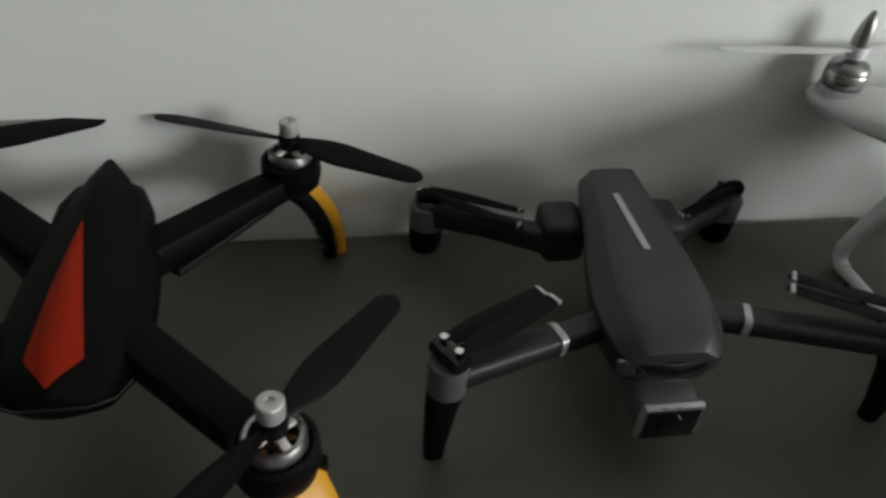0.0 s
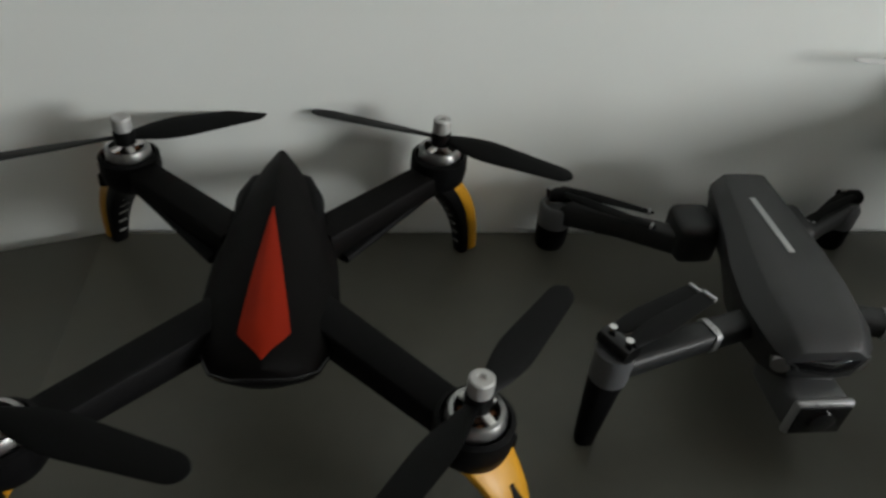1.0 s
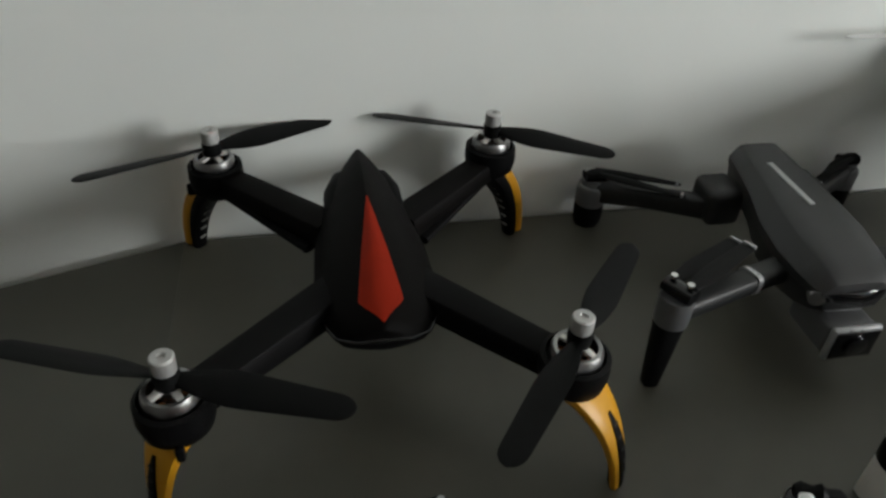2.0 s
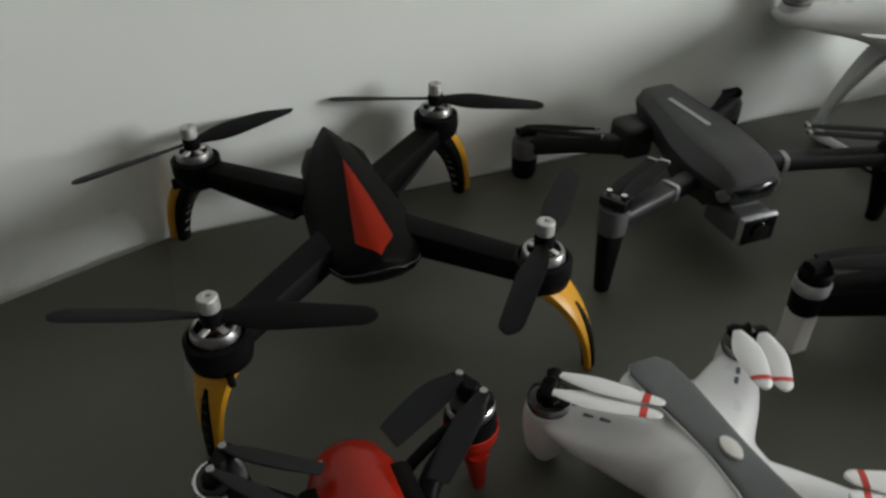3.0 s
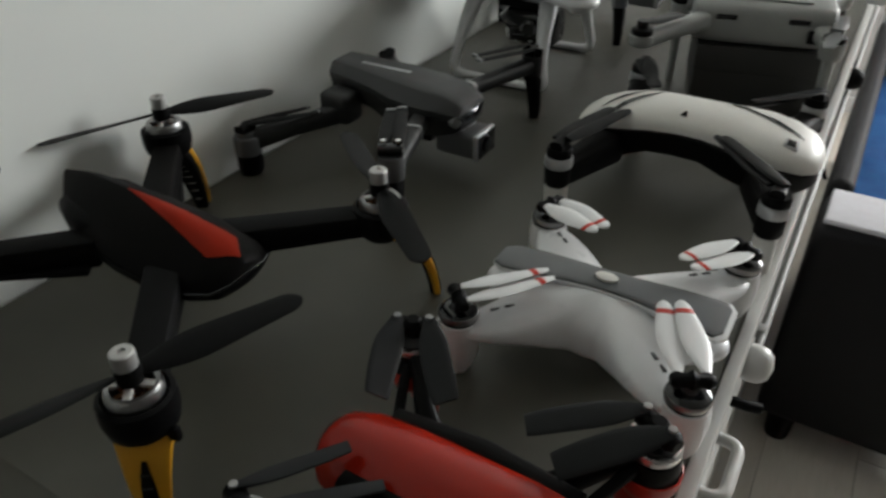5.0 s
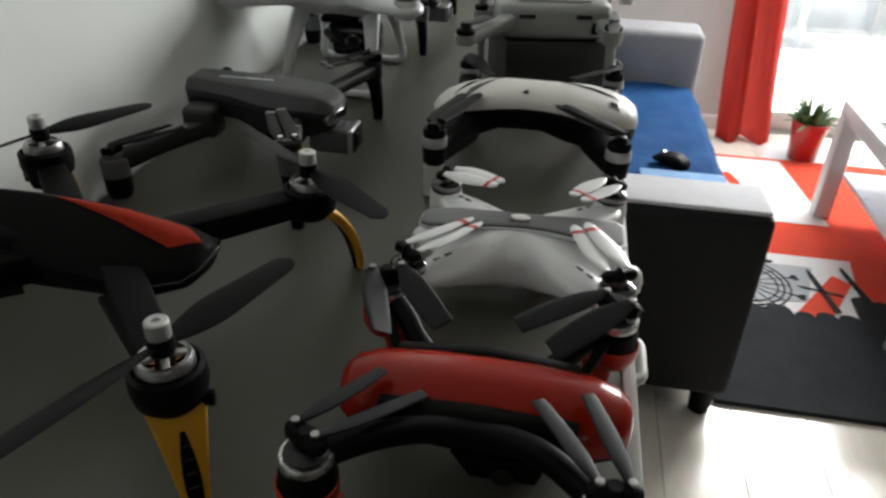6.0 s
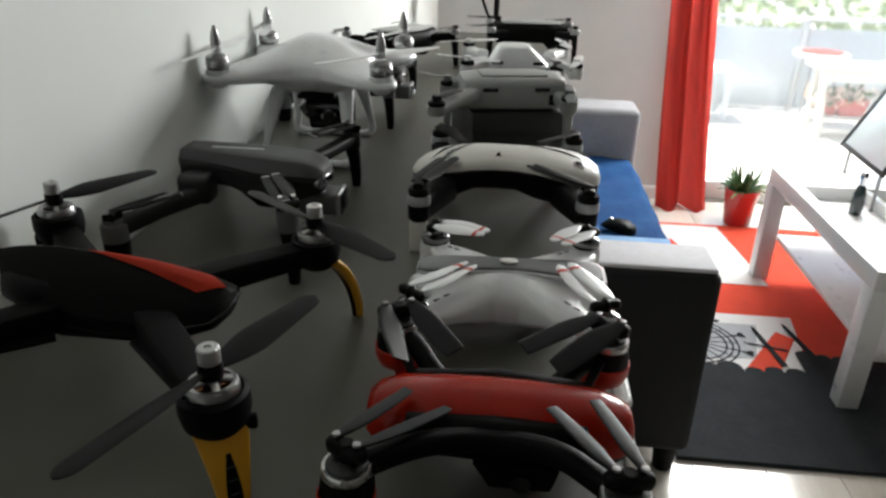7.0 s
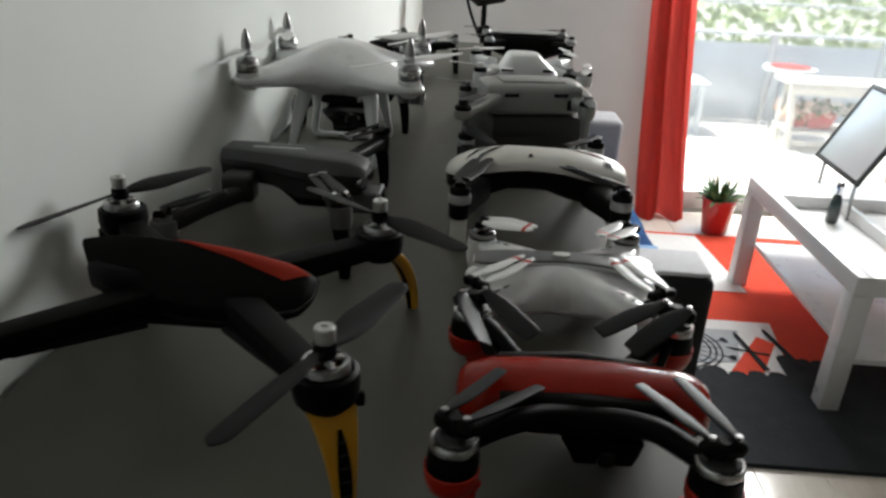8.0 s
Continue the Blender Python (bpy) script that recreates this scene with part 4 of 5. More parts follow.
        part("pod", lathe([(0, 0.034 + lo), (0.0125, 0.034 + lo), (0.0142, 0.037 + lo), (0.0146, 0.046 + lo), (0.0136, 0.0520 + lo), (0, 0.0520 + lo)], 24, at=(x, y, 0)), BLACK, d)
        # red cup under the pod that runs down into a broad fin foot
        part("pod_cup", lathe([(0, 0.0235 + lo), (0.0085, 0.024 + lo), (0.0130, 0.0275 + lo), (0.0153, 0.034 + lo), (0.0156, 0.0405 + lo), (0.0149, 0.041 + lo), (0.0149, 0.0335 + lo), (0, 0.0335 + lo)], 26, at=(x + out.x * 0.0008, y + out.y * 0.0008, 0)), REDPOD, d, "red cup under the pod")
        inn = Vector((x, y, 0)) - Vector((0, sy * 0.006, 0))
        part("foot", limb([((inn.x, inn.y, 0.029 + lo), 0.0105, 0.0070), ((inn.x + sx * 0.001, inn.y, 0.016), 0.0080, 0.0050), ((inn.x + sx * 0.002, inn.y - sy * 0.001, 0.006), 0.0066, 0.0042), ((inn.x + sx * 0.002, inn.y - sy * 0.001, 0.0), 0.0052, 0.0034)], 14, 2.8, (1, 0.05, 0)), REDPOD, d, "flat red fin foot")
        mo = part("motor", lathe([(0, 0.0522 + lo), (0.0118, 0.0522 + lo), (0.0124, 0.0530 + lo), (0.0124, 0.0545 + lo), (0.0108, 0.0600 + lo), (0.0060, 0.0618 + lo), (0, 0.0618 + lo)], 24, at=(x, y, 0)), GREYARM, d)
        part("motor_ring", lathe([(0.0122, 0.0532), (0.0133, 0.0538), (0.0134, 0.0578), (0.0126, 0.0588), (0.0112, 0.0586), (0.0112, 0.0540), (0.0122, 0.0532)], 26, at=(x, y, lo)), ALU, mo, "bright bare motor ring")
        va, vb = Vector((*pa, 0.0665 + lo)), Vector((*pb, 0.0665 + lo))
        n = (vb - va).normalized()
        hub = part("prop_hub", limb([(va - n * 0.005, 0.0032, 0.0030), (va - n * 0.002, 0.0054, 0.0048), ((va + vb) / 2, 0.0050, 0.0046), (vb + n * 0.002, 0.0054, 0.0048), (vb + n * 0.005, 0.0032, 0.0030)], 12, 2.6), BLACK, d)
        part("hub_cap", lathe([(0, 0.0618 + lo), (0.0052, 0.0618 + lo), (0.0050, 0.0700 + lo), (0.0036, 0.0716 + lo), (0, 0.0718 + lo)], 16, at=((va.x + vb.x) / 2, (va.y + vb.y) / 2, 0)), BLACK, hub)
        for v, q, w, bank in ((va, qa, wa, ba), (vb, qb, wb, bb)):
            part("blade", plank_blade(v + Vector((0, 0, 0.0052)), q, w, bank), BLADEGREY, hub)
            part("screw", lathe([(0, 0.0060), (0.0021, 0.0060), (0.0021, 0.0074), (0, 0.0077)], 12, at=v), STEEL, hub)
    return d


red_drone()


def white_drone():
    d = drone(0.152, 0.196, "white drone with a slate grey spine and red-banded folded blades")
    # arched white body, its spine plate and four arms that flow out of it
    reach = {(-1, 1): 0.094, (-1, -1): 0.093, (1, 1): 0.097, (1, -1): 0.106}

    def outline(th):
        c, sn = math.cos(th), math.sin(th)
        waist = 0.032 * 0.080 / math.hypot(0.080 * c, 0.032 * sn)
        arm = reach[(1 if c > 0 else -1, 1 if sn > 0 else -1)]
        return waist + max(0.0, arm - waist) * abs(math.sin(2 * th)) ** 6.0

    def hull(sgn, k):
        ring = []
        q = k / 14
        lift = math.cos(q * math.pi / 2) ** 0.62
        for i in range(112):
            th = 2 * math.pi * i / 112
            r = outline(th) * math.sin(q * math.pi / 2)
            zm = 0.027 + 0.009 * abs(math.sin(2 * th)) ** 3 + 0.008 * abs(math.sin(th)) ** 6
            rise = 0.0460 + 0.0075 * math.exp(-(r / 0.05) ** 2) - zm if sgn > 0 else 0.005 + 0.011 / (1 + math.exp((r - 0.05) / 0.006))
            ring.append(Vector((r * math.cos(th), r * math.sin(th), zm + sgn * rise * lift)))
        return ring

    part("body", loft([hull(1, k) for k in range(1, 15)] + [hull(-1, k) for k in range(13, 0, -1)]), WHITE, d, "smooth white body arching out into four arms", angle=60)
    rings = []
    for k, (y, w) in enumerate(((-0.0745, 0.012), (-0.070, 0.0180), (-0.045, 0.0150), (-0.02, 0.0115), (0.0, 0.0105), (0.02, 0.0115), (0.045, 0.0135), (0.066, 0.0135), (0.0725, 0.009))):
        z = 0.0545 - 0.004 * (y / 0.072) ** 2
        rings.append(oval((0.004 - 0.006 * (y / 0.07) * 0.4, y, z), (1, 0, 0), (0, 0, 1), w, 0.0022, 16, 5.0))
    part("spine_plate", loft(rings), MIDGREY, d, "slate grey glossy spine plate")
    rim = [oval((c[0].x * 0 + 0.004 - 0.0024 * (yy / 0.07), yy, 0.0532 - 0.004 * (yy / 0.072) ** 2), (1, 0, 0), (0, 0, 1), w + 0.0005, 0.0018, 16, 5.0)
           for c, (yy, w) in zip(rings, ((-0.0775, 0.013), (-0.0725, 0.0195), (-0.045, 0.0162), (-0.02, 0.0124), (0.0, 0.0112), (0.02, 0.0122), (0.045, 0.0138), (0.067, 0.0135), (0.0735, 0.008)))]
    part("plate_rim", loft(rim), WHITE, d, "white rim round the spine plate")
    part("badge", loft([oval((0.004, 0.0, z), (0, 1, 0), (1, 0, 0), a, a * 0.62, 20) for z, a in ((0.0572, 0.0075), (0.0584, 0.0072), (0.0586, 0.006))]), IVORY, d, "small pale oval badge")
    spots = (((-0.060, 0.070), (-43, 0.060, -22)), ((-0.059, -0.070), (27, 0.060, 0)), ((0.0685, 0.0665), (-114, 0.051, 0)), ((0.080, -0.068), (147, 0.052, 0)))
    for (x, y), (lie, span, bank) in spots:
        sx, sy = (1 if x > 0 else -1), (1 if y > 0 else -1)
        part("pod", lathe([(0, 0.0), (0.0062, 0.0), (0.0066, 0.0060), (0.0100, 0.0068), (0.0120, 0.0125), (0.0137, 0.024), (0.0140, 0.034), (0.0130, 0.042), (0, 0.042)], 24, at=(x, y, 0)), WHITE, d)
        mo = motor(d, x, y, 0.0422, 0.0122, 0.0085, ring=GLOSSBLK)
        part("motor_ring", lathe([(0.0122, 0.044), (0.0128, 0.045), (0.0128, 0.0475), (0.0122, 0.0485), (0.0119, 0.0475), (0.0119, 0.045), (0.0122, 0.044)], 24, at=(x, y, 0)), STEEL, mo)
        mean = radians(lie + 90)
        n = Vector((math.cos(mean), math.sin(mean), 0))
        c = Vector((x, y, 0.0575))
        hub = part("prop_hub", limb([(c - n * 0.0115, 0.003, 0.0025), (c - n * 0.0085, 0.0050, 0.0040), (c - n * 0.003, 0.0036, 0.0036), (c, 0.0050, 0.0058), (c + n * 0.003, 0.0036, 0.0036), (c + n * 0.0085, 0.0050, 0.0040), (c + n * 0.0115, 0.003, 0.0025)], 14, 2.4), BLACK, d)
        part("shaft_nut", lathe([(0, 0.0508), (0.0046, 0.0508), (0.0046, 0.0540), (0, 0.0540)], 14, at=(x, y, 0)), STEEL, hub)
        for k in (0, 1):
            o = n * (0.0075 if k else -0.0075)
            m = turned(0.0600 - 0.0008 * k, lie + (-2.5 if k else 2.5), (x + o.x, y + o.y)) @ Matrix.Rotation(radians(-3), 4, "Y") @ Matrix.Rotation(radians(bank), 4, "X")
            bl = part("blade", leaf_blade(span, 0.0165, 0.0, 0.80, m), BLADEWHITE, hub)
            part("blade_tip", leaf_blade(span, 0.0165, 0.865, 1.0, m), BLADEWHITE, bl)
            part("band", leaf_blade(span, 0.0168, 0.80, 0.865, m, 0.0024), BANDRED, bl, "narrow red band")
        # small lightening slots on top of the arm
        th = math.atan2(y, x)
        for q in (0.66, 0.76):
            r = outline(th) * q
            zt = 0.036 + (0.0460 + 0.0075 * math.exp(-(r / 0.05) ** 2) - 0.036) * math.sqrt(1 - q * q) ** 0.62
            part("vent", box(-0.0032, 0.0032, -0.0012, 0.0012, -0.0008, 0.0006, 0.0004, m=turned(zt, math.degrees(th), (r * math.cos(th), r * math.sin(th)))), MIDGREY, d)
    return d


white_drone()


def shell_drone():
    d = drone(0.398, 0.205, "folding drone with a warm white waisted shell over a black body")
    ys = (-0.104, -0.101, -0.092, -0.076, -0.056, -0.034, -0.012, 0.01, 0.032, 0.054, 0.074, 0.090, 0.0985, 0.102)
    ws = (0.010, 0.024, 0.037, 0.0455, 0.0475, 0.0425, 0.0375, 0.0365, 0.0385, 0.0415, 0.040, 0.033, 0.022, 0.008)
    hs = (0.056, 0.0635, 0.0695, 0.0745, 0.0780, 0.0795, 0.0800, 0.0805, 0.0798, 0.0768, 0.0715, 0.0645, 0.058, 0.053)
    top, low = [], []
    for y, w, h in zip(ys, ws, hs):
        zr = 0.0655 - 0.014 * (y / 0.1) ** 2
        top.append([(w * 0.92 * math.cos(t), y, zr + (h - zr) * max(0.0, math.sin(t)) ** 0.7) for t in (math.pi * k / 18 for k in range(19))])
        zb = 0.026 + 0.012 / (1 + math.exp((abs(y - 0.008) - 0.040) / 0.0035)) + 0.010 * max(0, (abs(y) - 0.082) / 0.02)
        low.append([(w * 1.01 * math.cos(t), y * 0.99, zr - 0.0005 - (zr - zb) * max(0.0, math.sin(t)) ** 0.45) for t in (math.pi * k / 14 for k in range(15))])
    part("top_shell", loft(top), IVORY, d, "warm white glossy top shell", angle=50)
    part("body", loft(low), BLACK, d)

    def top_z(x, y):
        for k in range(len(ys) - 1):
            if ys[k] <= y <= ys[k + 1]:
                t = (y - ys[k]) / (ys[k + 1] - ys[k])
                w, h = ws[k] + (ws[k + 1] - ws[k]) * t, hs[k] + (hs[k + 1] - hs[k]) * t
                zr = 0.0655 - 0.014 * (y / 0.1) ** 2
                c = min(1, abs(x) / (w * 0.92))
                return zr + (h - zr) * max(0.0, math.sqrt(1 - c * c)) ** 0.7
        return 0.06

    def decal(points, mat=GLOSSBLK, lift=0.0006, n=8):
        """A thin strip on the shell through (x, y, half width) stops."""
        bm = bmesh.new()
        rows = []
        for k in range(len(points) - 1):
            for i in range(n + (k == len(points) - 2)):
                t = i / n
                (xa, ya, wa), (xb, yb, wb) = points[k], points[k + 1]
                rows.append((xa + (xb - xa) * t, ya + (yb - ya) * t, wa + (wb - wa) * t, (xb - xa), (yb - ya)))
        vs = []
        for x, y, w, dx, dy in rows:
            l = math.hypot(dx, dy)
            nx, ny = -dy / l, dx / l
            vs.append([bm.verts.new((x + nx * w * s, y + ny * w * s, top_z(x + nx * w * s, y + ny * w * s) + lift)) for s in (-1, -0.5, 0, 0.5, 1)])
        for a, b in zip(vs, vs[1:]):
            for k in range(4):
                bm.faces.new((a[k], a[k + 1], b[k + 1], b[k]))
        bmesh.ops.solidify(bm, geom=bm.faces[:], thickness=-0.001)
        return part("decal", bm, mat, d, "black pointed decal")

    decal([(-0.008, -0.086, 0.0004), (0.004, -0.062, 0.0035), (0.014, -0.036, 0.0008)])
    decal([(0.010, -0.050, 0.0003), (0.018, -0.030, 0.0030), (0.022, -0.018, 0.0004)])
    decal([(-0.034, 0.070, 0.0008), (-0.012, 0.060, 0.0045), (0.016, 0.036, 0.0006)])
    decal([(-0.016, 0.080, 0.0006), (0.006, 0.066, 0.0030), (0.022, 0.046, 0.0005)])
    decal([(-0.024, 0.008, 0.0030), (-0.016, 0.007, 0.0004)])
    zs = top_z(-0.022, -0.078)
    part("sensor_window", box(-0.0055, 0.0055, -0.0055, 0.0055, -0.002, 0.0012, 0.0008, m=pose(-0.022, -0.078, zs, 12, -16, 0)), SILVER, d, "pale sensor frame")
    part("sensor_glass", box(-0.0034, 0.0034, -0.0034, 0.0034, 0.0013, 0.0022, 0.0004, m=pose(-0.022, -0.078, zs, 12, -16, 0)), GLOSSBLK, d)
    spots = (((-0.106, 0.082), (-18, -14)), ((-0.098, -0.083), (45, 42)), ((0.108, 0.083), (-160, -150)), ((0.104, -0.082), (140, 150)))
    for (x, y), angs in spots:
        sx, sy = (1 if x > 0 else -1), (1 if y > 0 else -1)
        a, e = Vector((sx * 0.036, sy * 0.064, 0.046)), Vector((x, y, 0.043))
        part("arm", limb([(a - Vector((0, 0, 0.003)), 0.015, 0.0155), ((a + e) / 2 - Vector((0, 0, 0.002)), 0.0125, 0.013), (e, 0.010, 0.0115)], 14, 3.5), MATT, d)
        part("pod", lathe([(0, 0.0325), (0.0088, 0.0325), (0.0106, 0.035), (0.0110, 0.0490), (0.0106, 0.0498), (0, 0.0498)], 22, at=(x, y, 0)), BLACK, d)
        part("pod_ring", lathe([(0, 0.0500), (0.0112, 0.0500), (0.0115, 0.051), (0.0115, 0.0578), (0.0108, 0.059), (0, 0.059)], 22, at=(x, y, 0)), SILVER, d, "silver motor band")
        part("pod_cap", lathe([(0, 0.0592), (0.0104, 0.0592), (0.0106, 0.0645), (0.0095, 0.0668), (0, 0.0668)], 22, at=(x, y, 0)), BLACK, d)
        part("foot", box(x - 0.0065, x + 0.0065, y - 0.0085, y + 0.0085, 0.0, 0.0324, 0.0015), IVORY if sx < 0 else BLACK, d, "pale foot block under the pod" if sx < 0 else "")
        hub = part("prop_hub", limb([((x - 0.008, y, 0.0695), 0.0055, 0.004), ((x + 0.008, y, 0.0695), 0.0055, 0.004)], 12, 2.6), BLACK, d)
        for k, ang in enumerate(angs):
            m = turned(0.0735 - 0.002 * k, ang, (x, y + (0.005 if k else -0.005))) @ Matrix.Rotation(radians(-1.5), 4, "Y")
            part("blade", blade_mesh(0.082, 0.0145, twist=8, tip=0.7, root=0.6, start=0.002, thick=0.0018, m=m), BLADEBLK, hub)
    return d


shell_drone()


def grey_drone(x0, y0, label, mat=GREY, arm_mat=GREYARM):
    d = drone(x0, y0, label)
    ys = (-0.083, -0.081, -0.075, -0.062, -0.038, -0.008, 0.02, 0.05, 0.072, 0.0765)
    ws = (0.0165, 0.0235, 0.0285, 0.0325, 0.0345, 0.0325, 0.028, 0.024, 0.0215, 0.0195)
    ht = (0.066, 0.072, 0.0765, 0.081, 0.083, 0.0838, 0.0838, 0.0838, 0.0835, 0.081)
    hb = (0.054, 0.051, 0.047, 0.042, 0.036, 0.036, 0.046, 0.048, 0.048, 0.050)
    rings = []
    for y, w, a, b in zip(ys, ws, ht, hb):
        side = ((0.30, 0.0), (0.60, 0.0006), (0.70, 0.0022), (0.94, 0.0125), (1.0, 0.0155), (0.985, 0.0235), (0.93, 0.026), (0.80, 0.4), (0.50, 0.5))
        half = [(w * k, max(b, a - dz * (a - b) / 0.052) if dz < 0.1 else b + (a - b) * (0.5 - dz) * 0.6) for k, dz in side]
        cx = -0.0047 + 0.1 * y
        rings.append([Vector((cx + x, y, z)) for x, z in half] + [Vector((cx - x, y, z)) for x, z in reversed(half)])
    part("body", loft(rings), mat, d, angle=24)
    part("spine_strip", box(-0.0022, 0.0022, -0.012, 0.043, 0.0834, 0.0846, 0.0004, m=pose(-0.006, 0, 0)), SILVER, d, "thin silver inlay along the back")
    part("belly", loft([[Vector((x * a, y, z)) for x, y in ((-1, y0), (1, y0), (1, y1), (-1, y1))] for a, y0, y1, z in ((0.015, -0.036, -0.010, 0.0235), (0.018, -0.040, -0.006, 0.0255), (0.022, -0.048, 0.010, 0.042))]), BLACK, d)
    part("nose_sensor", limb([((-0.033, -0.0785, 0.0625), 0.0035, 0.005), ((-0.013, -0.0835, 0.0625), 0.0035, 0.005), ((0.007, -0.0785, 0.0625), 0.0035, 0.005)], 12, 2.6), GLOSSBLK, d)
    for s in (-1, 1):
        part("nose_cheek", lathe([(0, -0.003), (0.0052, -0.003), (0.0052, 0.003), (0, 0.004)], 16, m=pose(s * 0.0235 - 0.013, -0.077, 0.061, 90, 0, s * 25)), STEEL, d)
    part("gimbal_arm", limb([((-0.011, -0.052, 0.050), 0.011, 0.005), ((-0.013, -0.078, 0.050), 0.013, 0.005)], 12, 3.0), SILVER, d)
    cam_box = part("gimbal_camera", box(-0.0295, 0.0035, -0.093, -0.052, 0.0235, 0.0470, 0.004, seg=3), CAMBODY, d, "dull silver gimbal camera")
    part("camera_frame", box(-0.0305, 0.0045, -0.0965, -0.0915, 0.0225, 0.0485, 0.0025, seg=3), SILVER, cam_box, "bright front frame")
    part("camera_face", box(-0.0280, 0.0020, -0.0977, -0.0960, 0.0248, 0.0460, 0.0008), GLOSSBLK, cam_box)
    part("lens", lathe([(0, 0), (0.0072, 0), (0.0075, 0.002), (0.005, 0.003), (0, 0.0022)], 20, m=pose(-0.013, -0.0976, 0.0355, 90, 0, 0)), LENS, cam_box)
    for s in (-1, 1):
        # rear shoulder, rear arm and pod
        part("shoulder", box(s * 0.034 - 0.014, s * 0.034 + 0.014, 0.034, 0.068, 0.034, 0.064, 0.006, seg=3), arm_mat, d)
        a, e = Vector((s * 0.040, 0.048, 0.044)), Vector((s * 0.115, 0.100, 0.033))
        part("rear_arm", limb([(a, 0.0085, 0.0092), ((a + e) / 2, 0.0070, 0.0078), (e, 0.0088, 0.0098)], 14, 4.0), arm_mat, d)
        part("rear_pod", lathe([(0, 0.0), (0.0100, 0.001), (0.0118, 0.006), (0.0122, 0.021), (0, 0.021)], 20, at=(e.x, e.y, 0)), BLACK, d)
        part("rear_motor", lathe([(0, 0.0212), (0.0124, 0.0212), (0.0126, 0.036), (0.0112, 0.0385), (0.0096, 0.039), (0.0092, 0.043), (0, 0.043)], 20, at=(e.x, e.y, 0)), CAMBODY, d)
        hub = part("prop_hub", limb([(Vector((e.x - 0.008, e.y, 0.046)), 0.006, 0.0045), (Vector((e.x + 0.008, e.y, 0.046)), 0.006, 0.0045)], 12, 2.6), BLACK, d)
        for k in (0, 1):
            ang = (-32 if s < 0 else 212) + (6 if k else -3)
            m = turned(0.0505 - 0.002 * k, ang, (e.x, e.y + (0.005 if k else -0.005)))
            bl = part("blade", blade_mesh(0.070, 0.0085, twist=14, tip=0.7, root=0.6, start=0.002, m=m), BLADEBLK, hub)
            part("blade_tip", box(0.0655, 0.0675, -0.0026, 0.0026, -0.0012, 0.0016, 0.0003, m=m), SILVER, bl)
        part("screw", lathe([(0, 0.0505), (0.002, 0.0505), (0.002, 0.0522), (0, 0.0524)], 10, at=(e.x - 0.007, e.y, 0)), CHROME, hub)
        # front arm folded out, motor on a long leg
        a, e = Vector((s * 0.029, -0.040, 0.056)), Vector((s * 0.130, -0.074, 0.060))
        fa = part("front_arm", limb([(a, 0.0082, 0.0070), (a * 0.6 + e * 0.4, 0.0080, 0.0066), (e, 0.0092, 0.0070)], 14, 4.0), arm_mat, d)
        c = a * 0.62 + e * 0.38
        w = (e - a).normalized()
        if s > 0:
            c = a * 0.82 + e * 0.18
        part("arm_band", limb([(c - w * 0.0020, 0.0088, 0.0075), (c + w * 0.0020, 0.0088, 0.0075)], 14, 4.0), SILVER, fa, "silver band round the arm")
        part("front_motor", lathe([(0, 0.050), (0.0104, 0.050), (0.0108, 0.0535), (0.0108, 0.0655), (0.0104, 0.070), (0, 0.070)], 22, at=(e.x, e.y, 0)), CAMBODY if s < 0 else arm_mat, d, "dull silver front motor" if s < 0 else "")
        part("front_leg", limb([((e.x, e.y, 0.0505), 0.0095, 0.008), ((e.x + s * 0.002, e.y - 0.002, 0.040), 0.0085, 0.0075), ((e.x + s * 0.004, e.y - 0.004, 0.012), 0.0062, 0.006), ((e.x + s * 0.004, e.y - 0.004, 0.0), 0.0055, 0.005)], 14, 3.0, (0.0, 1, 0.1)), MATT, d, "long dark front leg")
        mean = radians(30 if s < 0 else 150)
        if s > 0:
            mean = radians(150)
        n = Vector((-math.sin(mean), math.cos(mean), 0))
        cc = Vector((e.x, e.y, 0.0745))
        hub = part("prop_hub", limb([(cc - n * 0.010, 0.006, 0.0045), (cc + n * 0.010, 0.006, 0.0045)], 12, 2.6), GLOSSBLK, d)
        for k in (0, 1):
            o = n * (0.0058 if k else -0.0058)
            m = turned(0.0795 - 0.0018 * k, math.degrees(mean) + (-1 if k else 1), (e.x + o.x, e.y + o.y))
            bl = part("blade", blade_mesh(0.070, 0.0125, twist=6, tip=0.75, root=0.6, start=0.002, m=m), BLADEBLK, hub)
            part("blade_tip", box(0.0655, 0.0680, -0.0042, 0.0042, -0.0012, 0.0016, 0.0003, m=m), SILVER, bl)
            part("screw", lathe([(0, 0.0805), (0.0022, 0.0805), (0.0022, 0.0825), (0, 0.0828)], 10, at=(e.x + o.x, e.y + o.y, 0)), CHROME, hub)
    return d


grey_drone(0.337, 0.467, "graphite grey folding drone with a silver gimbal camera")
grey_drone(0.876, 0.470, "second graphite folding drone standing behind the white drone")


